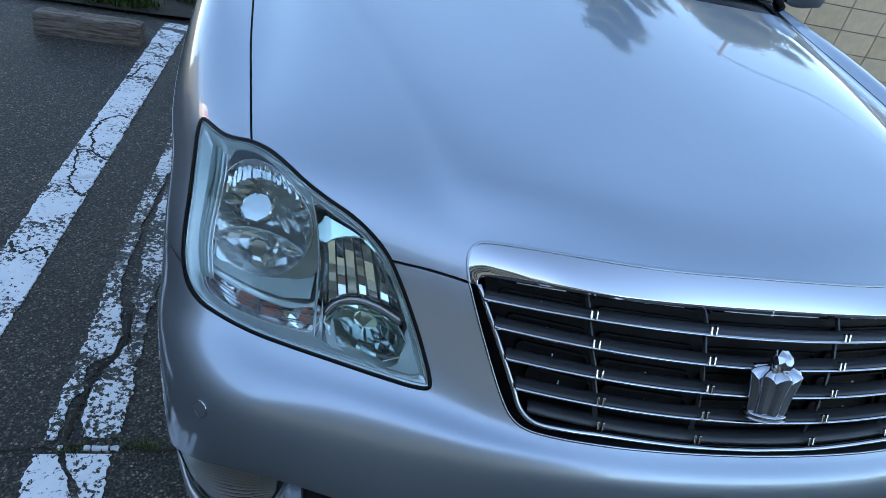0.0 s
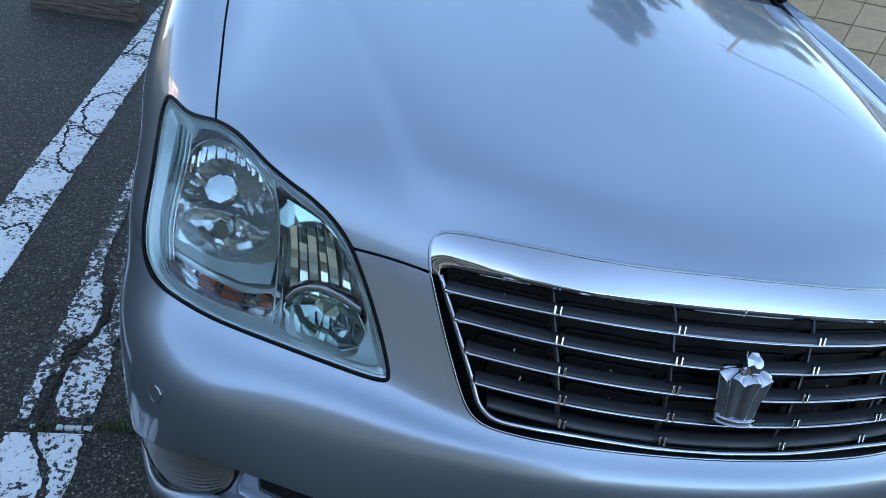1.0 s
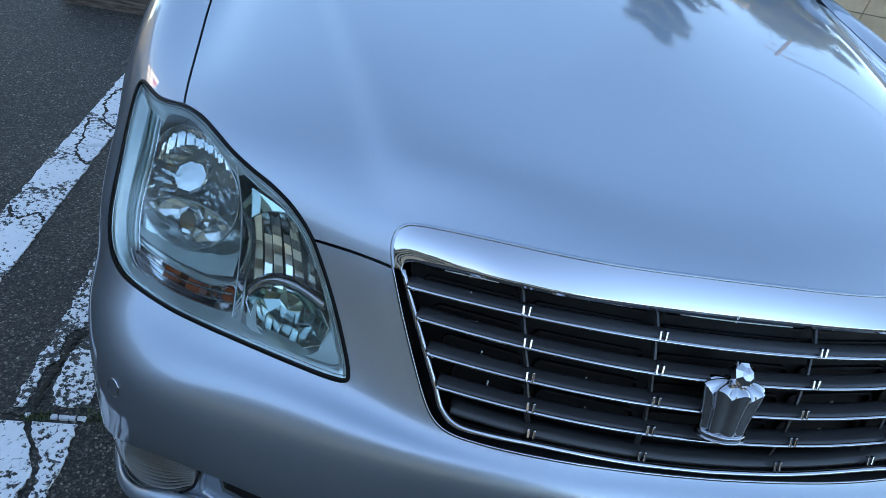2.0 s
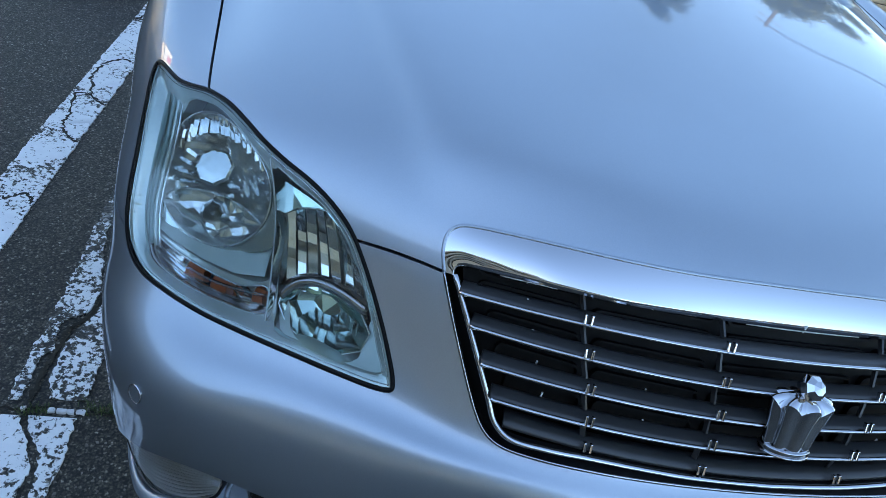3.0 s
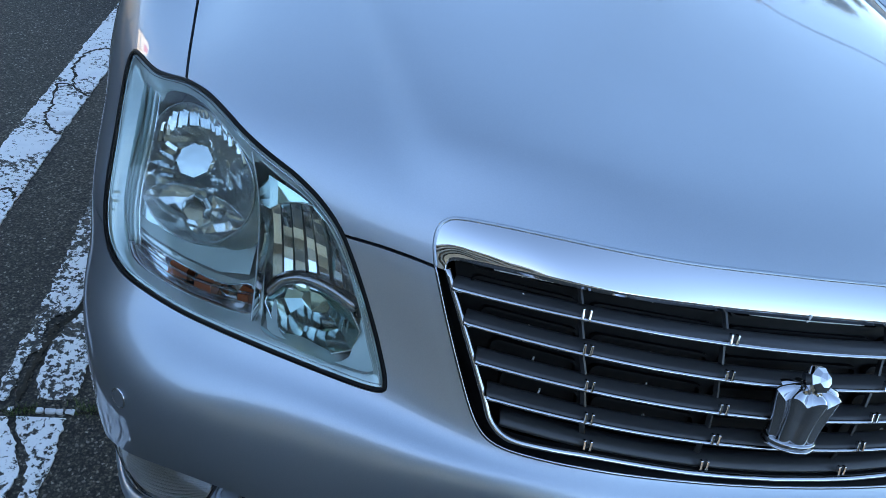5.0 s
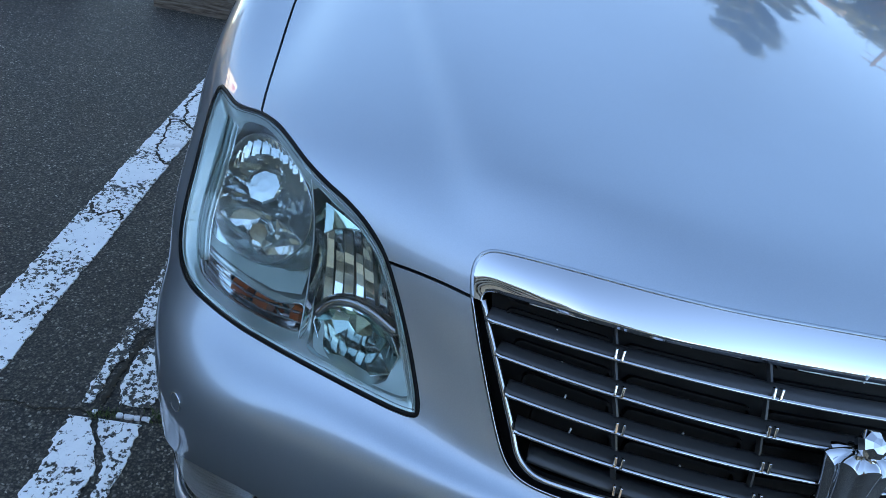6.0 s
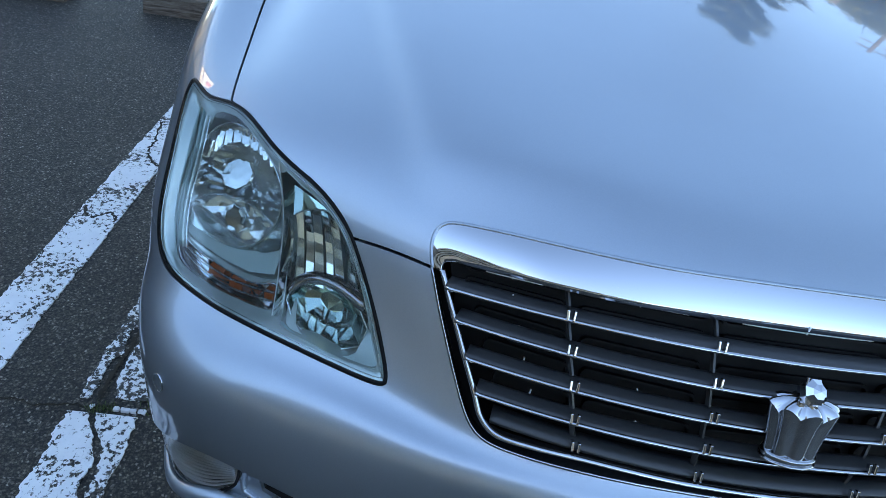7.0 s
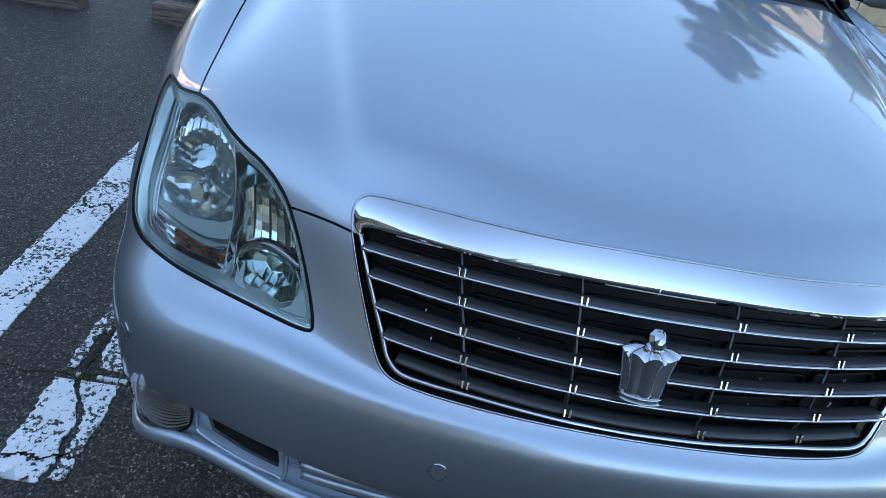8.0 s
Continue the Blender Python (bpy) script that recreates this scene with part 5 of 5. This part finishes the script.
crack([(1.016, -1.106), (1.010, -1.080), (1.022, -1.050), (1.014, -1.02), (1.026, -0.985), (1.030, -0.950)], 0.005, 41)
crack([(1.262, -1.050), (1.34, -1.052), (1.40, -1.046), (1.46, -1.046), (1.50, -1.018), (1.58, -1.006), (1.68, -1.024)], 0.006, 30)

# dirt and paint chips in the joint across the asphalt
joint_rng = random.Random(21)
joint = [(x, 1.243 + 0.015 * (x + 1.0) + 0.006 * math.sin(x * 23) + 0.004 * math.sin(x * 61) + joint_rng.uniform(-0.004, 0.004)) for x in np.arange(-1.32, -0.70, 0.009)]
jv, jf = [], []
for x, y in joint:
    w = joint_rng.uniform(0.0006, 0.0042) * (0.35 if x < -1.08 else 1.0)
    jv += [(x, y - w, 0.0015), (x, y, 0.0045), (x, y + w, 0.0015)]
jf = [(i * 3 + k, i * 3 + k + 1, i * 3 + k + 4, i * 3 + k + 3) for i in range(len(joint) - 1) for k in range(2)]
tagged(part("joint_dirt", (jv, jf), SOIL), "dark dirt filling a joint in the asphalt", "dirt", kind="structure")
CHIP = material("paint_chip", (0.74, 0.74, 0.72), 0.6)
wire(CHIP, ramp(CHIP, noise_of(CHIP, 40, 4), (0.3, grey(0.5)), (0.7, grey(0.8))), shader(CHIP).inputs["Base Color"])
for k, x in enumerate((-1.054, -1.003, -0.984, -0.967, -0.948)):
    bm = bmesh.new()
    ring = [bm.verts.new((x + (0.0055 + 0.005 * ((k * 7) % 5) / 4) * np.sign(math.cos(a)) * abs(math.cos(a)) ** 0.4 * joint_rng.uniform(0.75, 1.05), 1.243 + 0.0055 * np.sign(math.sin(a)) * abs(math.sin(a)) ** 0.4 * joint_rng.uniform(0.75, 1.1), 0.006)) for a in np.linspace(0.2, 6.48, 10, endpoint=False)]
    face = bm.faces.new(ring)
    made = bmesh.ops.extrude_face_region(bm, geom=[face])
    bmesh.ops.translate(bm, verts=[q for q in made["geom"] if isinstance(q, bmesh.types.BMVert)], vec=(0, 0, -0.006))
    tagged(part("paint_chip", bm, CHIP), "loose chip of white line paint in a joint", "paint chip", "paint chips")

# ---- wheel stops ----
def wheel_stop(x, y, label):
    t = thing("wheel_stop", label, "wheel stop", (x, y, 0), "wheel stops")
    bm = bmesh.new()
    rng = random.Random(3)
    n = 24
    prof = [(-0.065, 0.0), (-0.062, 0.03), (-0.050, 0.092), (-0.040, 0.100), (0.040, 0.100), (0.050, 0.092), (0.062, 0.03), (0.065, 0.0)]
    rows = []
    for i in range(n + 1):
        xx = -0.235 + 0.47 * i / n
        end = 0.006 if i in (0, n) else 0.0
        rows.append([bm.verts.new((xx, p * (1 - end * 8) + rng.uniform(-0.002, 0.002), max(0, h - end + rng.uniform(-0.0025, 0.0015) * (h > 0)))) for p, h in prof])
    for a, b in zip(rows, rows[1:]):
        for k in range(len(prof) - 1):
            bm.faces.new((a[k], a[k + 1], b[k + 1], b[k]))
    bm.faces.new(rows[0][::-1])
    bm.faces.new(rows[-1])
    part("block", bm, STOP, t)
    return t


first = wheel_stop(-1.675, 3.70, "low weathered concrete wheel stop on asphalt")
copy_thing(first, pose(-2.52, 3.66, 0, 0, 0, 2))

# ---- planted strip behind the stalls ----
# soil whose dark colour also stands for the shadowed band behind the stops
soil = tagged(part("soil_strip", grid(-4.5, 0.9, 4.12, 5.4, 28, 8, lambda x, y: 0.012 + 0.02 * noise.noise((x * 2, y * 3, 0))), SOIL), "bare soil strip behind the parking stalls, the shadowed band included in its dark colour", "soil", kind="structure")
def tufts(name, spots, count, high, spread, seed, label):
    rng = np.random.RandomState(seed)
    v, f = [], []
    for x, y in spots:
        for _ in range(count):
            px, py = x + rng.normal(0, spread), y + rng.normal(0, spread * 0.5)
            h, a = high * rng.uniform(0.4, 1.1), rng.uniform(0, 6.28)
            w = high * 0.035
            d = np.array((math.cos(a), math.sin(a)))
            s = np.array((-d[1], d[0])) * w
            b = len(v)
            lean = rng.uniform(0.2, 0.8) * h
            m = np.array((px, py)) + d * lean * 0.4
            t = np.array((px, py)) + d * lean
            v += [(px - s[0], py - s[1], 0), (px + s[0], py + s[1], 0), (m[0] + s[0] * .8, m[1] + s[1] * .8, h * 0.6), (m[0] - s[0] * .8, m[1] - s[1] * .8, h * 0.6), (t[0], t[1], h)]
            f += [(b, b + 1, b + 2, b + 3), (b + 3, b + 2, b + 4)]
    return tagged(part(name, (v, f), GRASS), label, "grass", kind="stuff")


tufts("grass", [(-1.80 + 0.05 * i, 4.22 + 0.03 * (i % 3)) for i in range(5)] + [(-1.36 + 0.06 * i, 4.55) for i in range(7)] + [(-2.6 + 0.2 * i, 4.95) for i in range(9)], 160, 0.11, 0.06, 5, "green grass tufts on a soil strip")
tufts("weeds", [(-0.903, 1.252), (-0.873, 1.250), (-1.027, 1.240), (-1.035, 1.236), (-0.89, 1.25), (-0.93, 1.254)], 45, 0.018, 0.016, 8, "small green weeds in an asphalt crack")

# ---- tiled wall ----
wall = thing("wall_tiled", "beige tiled garden wall behind the parking lot", "wall", (0, 4.6, 0), kind="structure")
wall.location = (0, 0, 0)
bm = bmesh.new()
box(bm, (4.55, 4.72, 0.75), (5.5, 0.22, 1.5))
part("wall_core", bm, WALLBASE, wall)
tile_me = bpy.data.meshes.new("tile")
bm = bmesh.new()
box(bm, (0, 0, 0), (0.305, 0.014, 0.150), 0.003)
bm.to_mesh(tile_me)
bm.free()
tile_me.materials.append(TILE)
rng = random.Random(11)
for i in range(17):
    for j in range(9):
        o = new("tile", tile_me)
        o.parent = wall
        o.location = (1.985 + 0.311 * i, 4.604 + rng.uniform(-0.0008, 0.0008), 0.080 + 0.156 * j)

# the markings and fixtures were laid out on a plane at the car's datum: set them down on the ground
LAID = ("parking_line", "crack", "joint_dirt", "paint_chip", "wheel_stop", "soil_strip", "grass", "weeds", "wall_tiled")
for ob in [o for o in scene.collection.objects if o.parent is None and o.name.split(".")[0] in LAID]:
    x, y, z = ob.location
    ob.location = (-0.53 + 1.083 * (x + 0.53), 0.33 + 1.083 * (y - 0.33), 1.083 * z + GROUND_Z)
    ob.scale = (1.083, 1.083, 1.083)

# ---- the building that shades the lot ----
def block(name, label, at, size, storeys, turn_, wall_mat):
    b = thing(name, label, "building", (at[0], at[1], GROUND_Z))
    w, d, h = size
    bm = bmesh.new()
    box(bm, (0, 0, h / 2), (w, d, h), 0.05)
    bm.transform(pose(0, 0, 0, 0, 0, turn_))
    part("wall", bm, wall_mat, b)
    for s in range(storeys):
        z = (s + 0.45) * h / storeys
        bm = bmesh.new()
        box(bm, (0, d / 2 + 0.55, z), (w - 1, 1.1, 0.22), 0.03)
        bm.transform(pose(0, 0, 0, 0, 0, turn_))
        part("balcony", bm, wall_mat, b)
        bm = bmesh.new()
        box(bm, (0, d / 2 + 1.06, z + 0.62), (w - 1, 0.12, 1.0), 0.03)
        bm.transform(pose(0, 0, 0, 0, 0, turn_))
        part("balcony_wall", bm, wall_mat, b)
    bm = bmesh.new()
    box(bm, (0, 0, h + 0.15), (w + 0.6, d + 0.6, 0.3), 0.05)
    bm.transform(pose(0, 0, 0, 0, 0, turn_))
    part("roof", bm, wall_mat, b)
    return b


HOUSE_WALL = concrete("building_wall", (0.12, 0.118, 0.115), (0.19, 0.185, 0.18), 3)
DARK_WALL = concrete("dark_wall", (0.06, 0.059, 0.058), (0.10, 0.098, 0.095), 3)
ROW_WALL = concrete("row_wall", (0.29, 0.275, 0.255), (0.39, 0.37, 0.345), 3)
SLAB = concrete("balcony_slab", (0.46, 0.42, 0.37), (0.58, 0.53, 0.47), 3)
CREAM_WALL = concrete("cream_wall", (0.82, 0.64, 0.47), (0.88, 0.71, 0.54), 3)
TAN_WALL = concrete("tan_wall", (0.29, 0.24, 0.195), (0.38, 0.32, 0.26), 3)
SIGN_WHITE = material("sign_white", (0.78, 0.77, 0.74), 0.5)
SIGN_RED = material("sign_red", (0.62, 0.05, 0.05), 0.45)
SIGN_CREAM = material("sign_cream", (0.70, 0.62, 0.52), 0.6)


def terraced_building():
    """The block across the lot, its storeys stepping back towards one end."""
    b = thing("terraced_building", "grey apartment block with rows of pale balcony slabs, in shade", "building", (-14.0, -14.0, GROUND_Z))
    storeys, rise = 6, 1.75
    for s in range(storeys):
        x1 = 17.1 - 0.70 * s
        z = s * rise
        bm = bmesh.new()
        box(bm, ((x1 - 24) / 2, 0, z + rise / 2), (x1 + 24, 6.0, rise), 0.02)
        # lowest two storeys are pale cream to add warm bounce light on the bumper
        part("storey", bm, CREAM_WALL if s < 2 else TAN_WALL, b)
        if s > 1:
            bm = bmesh.new()
            box(bm, ((x1 - 24) / 2 + 0.2, 3.5, z + rise - 0.55), (x1 + 24.2, 1.1, 0.85), 0.03)
            part("balcony", bm, SLAB, b, "pale balcony front")
        for i in range(9 if s > 1 else 0):
            bm = bmesh.new()
            box(bm, (x1 - 2.0 - 4.2 * i, 3.02, z + 0.45), (1.7, 0.05, 0.82), 0.01)
            part("window", bm, GLASS_DARK, b)
    bm = bmesh.new()
    box(bm, (-5.7, 0.1, storeys * rise + 0.15), (36.0, 7.0, 0.3), 0.05)
    part("roof", bm, SLAB, b)
    return b


GLASS_DARK = material("dark_window", grey(0.02), 0.08)
terraced_building()
block("apartment_building", "plain grey building behind the pine", (6.2, 20.5, 0), (6.4, 8, 6.0), 2, 180, HOUSE_WALL)
# unseen row, added to block the bright low horizon in the chrome and paint
block("row_house", "low dark row of houses added out of view to cover the horizon glow", (22, -24, 0), (30, 8, 3.0), 1, 4, HOUSE_WALL)
block("row_house", "grey row of houses beside the lot", (-24, 3, 0), (44, 8, 8.4), 3, -90, ROW_WALL)


def sign_building():
    """A narrow grey building with a sign board turned to the street."""
    b = thing("sign_building", "narrow grey building with a white and red sign board", "building", (-16.5, 17.5, GROUND_Z))
    bm = bmesh.new()
    box(bm, (0, 0, 2.9), (4.2, 4.2, 5.8), 0.05, (0, 0, 38))
    part("wall", bm, HOUSE_WALL, b)
    bm = bmesh.new()
    box(bm, (0, 0, 5.95), (4.6, 4.6, 0.3), 0.05, (0, 0, 38))
    part("roof", bm, HOUSE_WALL, b)
    for k, (z, h, m_) in enumerate(((8.6, 2.2, SIGN_WHITE), (6.8, 0.9, SIGN_CREAM))):
        bm = bmesh.new()
        box(bm, (0.6, -2.9, z), (2.6, 0.25, h), 0.03, (0, 0, -8))
        part("sign_board", bm, m_, b)
    bm = bmesh.new()
    box(bm, (0.58, -3.05, 9.0), (0.9, 0.06, 0.9), 0.02, (0, 0, -8))
    part("sign_mark", bm, SIGN_RED, b, "plain red mark on the sign board")
    for x in (-0.6, 1.6):
        bm = bmesh.new()
        box(bm, (x * 0.6, -2.6, 3.9), (0.16, 0.16, 7.8), 0.02)
        part("sign_post", bm, DARK_WALL, b)
    return b


sign_building()

# ---- trees behind the lot ----
def limb(points, radii, sides=7):
    p = np.array(points, float)
    t = np.gradient(p, axis=0)
    t /= np.linalg.norm(t, axis=1)[:, None]
    a = np.cross(t, (0.31, 0.95, 0.02))
    a /= np.linalg.norm(a, axis=1)[:, None]
    b = np.cross(t, a)
    v = [p[i] + radii[i] * (a[i] * math.cos(s) + b[i] * math.sin(s)) for i in range(len(p)) for s in np.linspace(0, 2 * math.pi, sides, endpoint=False)]
    f = [(i * sides + k, i * sides + (k + 1) % sides, (i + 1) * sides + (k + 1) % sides, (i + 1) * sides + k) for i in range(len(p) - 1) for k in range(sides)]
    return v, f


def join(meshes):
    v, f = [], []
    for a, b in meshes:
        s = len(v)
        v += list(a)
        f += [tuple(i + s for i in q) for q in b]
    return v, f


def pine(x, y, height, seed, lean=0.0):
    t = thing("pine_tree", "tall pine with layered dark needle boughs", "tree", (x, y, GROUND_Z))
    rng = np.random.RandomState(seed)
    trunk = [(lean * (k / 6) ** 2 + rng.normal(0, 0.06), rng.normal(0, 0.06), height * k / 6) for k in range(7)]
    woods = [limb(trunk, [0.20 * (1 - 0.8 * k / 6) for k in range(7)], 9)]
    nv, nf = [], []
    for lvl in np.linspace(0.42, 1.0, 11):
        c = np.array([np.interp(lvl * 6, range(7), [q[i] for q in trunk]) for i in range(3)])
        for _ in range(5):
            a = rng.uniform(0, 2 * math.pi)
            ln = height * 0.24 * (1.15 - lvl) ** 0.6 * rng.uniform(0.55, 1.15)
            d = np.array((math.cos(a), math.sin(a), 0.0))
            pts = [c, c + d * ln * 0.5 + (0, 0, 0.08 * ln), c + d * ln + (0, 0, 0.20 * ln)]
            woods.append(limb(pts, [0.045, 0.03, 0.012], 5))
            for s in np.linspace(0.35, 1.05, 9):
                q = c + d * ln * s + np.array((0, 0, 0.22 * ln * s * s))
                for _ in range(120):
                    off = rng.normal(0, 1, 3) * (0.13, 0.13, 0.05) * (0.5 + 0.06 * height)
                    way = rng.normal(0, 1, 3) * (1, 1, 0.7) + d * 0.8
                    way /= np.linalg.norm(way)
                    w = np.cross(way, rng.normal(0, 1, 3))
                    w = w / np.linalg.norm(w) * 0.009
                    h = rng.uniform(0.10, 0.19)
                    b = len(nv)
                    o = q + off
                    nv += [o - w, o + w, o + way * h]
                    nf.append((b, b + 1, b + 2))
    part("trunk", join(woods), BARK, t)
    part("crown", (nv, nf), NEEDLE, t)
    return t


def broadleaf(x, y, height, width, seed):
    t = thing("broadleaf_tree", "evergreen tree with a dense rounded crown", "tree", (x, y, GROUND_Z))
    rng = np.random.RandomState(seed)
    woods = [limb([(0, 0, 0), (0.1, 0, height * 0.3), (0, 0.1, height * 0.75)], [0.22, 0.16, 0.05], 8)]
    nv, nf = [], []
    for _ in range(70):
        a, e = rng.uniform(0, 6.28), rng.uniform(-0.3, 1.4)
        r = rng.uniform(0.45, 1.0)
        c = np.array((math.cos(a) * math.cos(e) * width * r, math.sin(a) * math.cos(e) * width * r, height * 0.62 + math.sin(e) * height * 0.36 * r))
        woods.append(limb([(0, 0, height * 0.35), c * 0.5 + (0, 0, height * 0.2), c], [0.06, 0.035, 0.01], 5))
        for _ in range(760):
            o = c + rng.normal(0, 1, 3) * (0.32, 0.32, 0.24) * width * 0.30
            n1 = rng.normal(0, 1, 3)
            n1 /= np.linalg.norm(n1)
            n2 = np.cross(n1, rng.normal(0, 1, 3))
            n2 /= np.linalg.norm(n2)
            s = rng.uniform(0.03, 0.055)
            b = len(nv)
            nv += [o - n1 * s, o + n2 * s * 0.5, o + n1 * s, o - n2 * s * 0.5]
            nf.append((b, b + 1, b + 2, b + 3))
    part("trunk", join(woods), BARK, t)
    part("crown", (nv, nf), BROAD, t)
    return t


def along(az, dist):
    return math.sin(radians(az)) * dist, 1.4 + math.cos(radians(az)) * dist


pine(*along(25.5, 12.0), 6.9, 2)
broadleaf(*along(37, 20), 7.4, 2.4, 4)
broadleaf(*along(33.5, 24), 6.8, 2.0, 9)

# ---- utility pole with cables ----
px, py = along(37, 26)
pole = thing("utility_pole", "grey concrete utility pole with crossarm and cables", "utility pole", (px, py, GROUND_Z))
METAL = material("galvanised", (0.10, 0.10, 0.105), 0.6, 0.3)
POLE = concrete("pole_concrete", (0.07, 0.068, 0.066), (0.12, 0.117, 0.113), 12)
part("shaft", limb([(0, 0, 0), (0, 0, 5.5), (0, 0, 10.9)], [0.13, 0.10, 0.07], 12), POLE, pole)
for z in (10.2, 10.65):
    bm = bmesh.new()
    box(bm, (0, 0, z), (1.1, 0.05, 0.05), 0.01, (0, 0, -40))
    part("crossarm", bm, METAL, pole)
for k, off in enumerate((-0.45, 0.0, 0.45)):
    a = np.array((off * 0.77, -off * 0.64, 10.75))
    b = np.array((off * 0.77 + 16, -off * 0.64 - 14, 10.2))
    pts = [a + (b - a) * s - np.array((0, 0, 3.2 * s * (1 - s))) for s in np.linspace(0, 1, 24)]
    part("cable", limb(pts, [0.012] * 24, 5), RUBBER, pole)
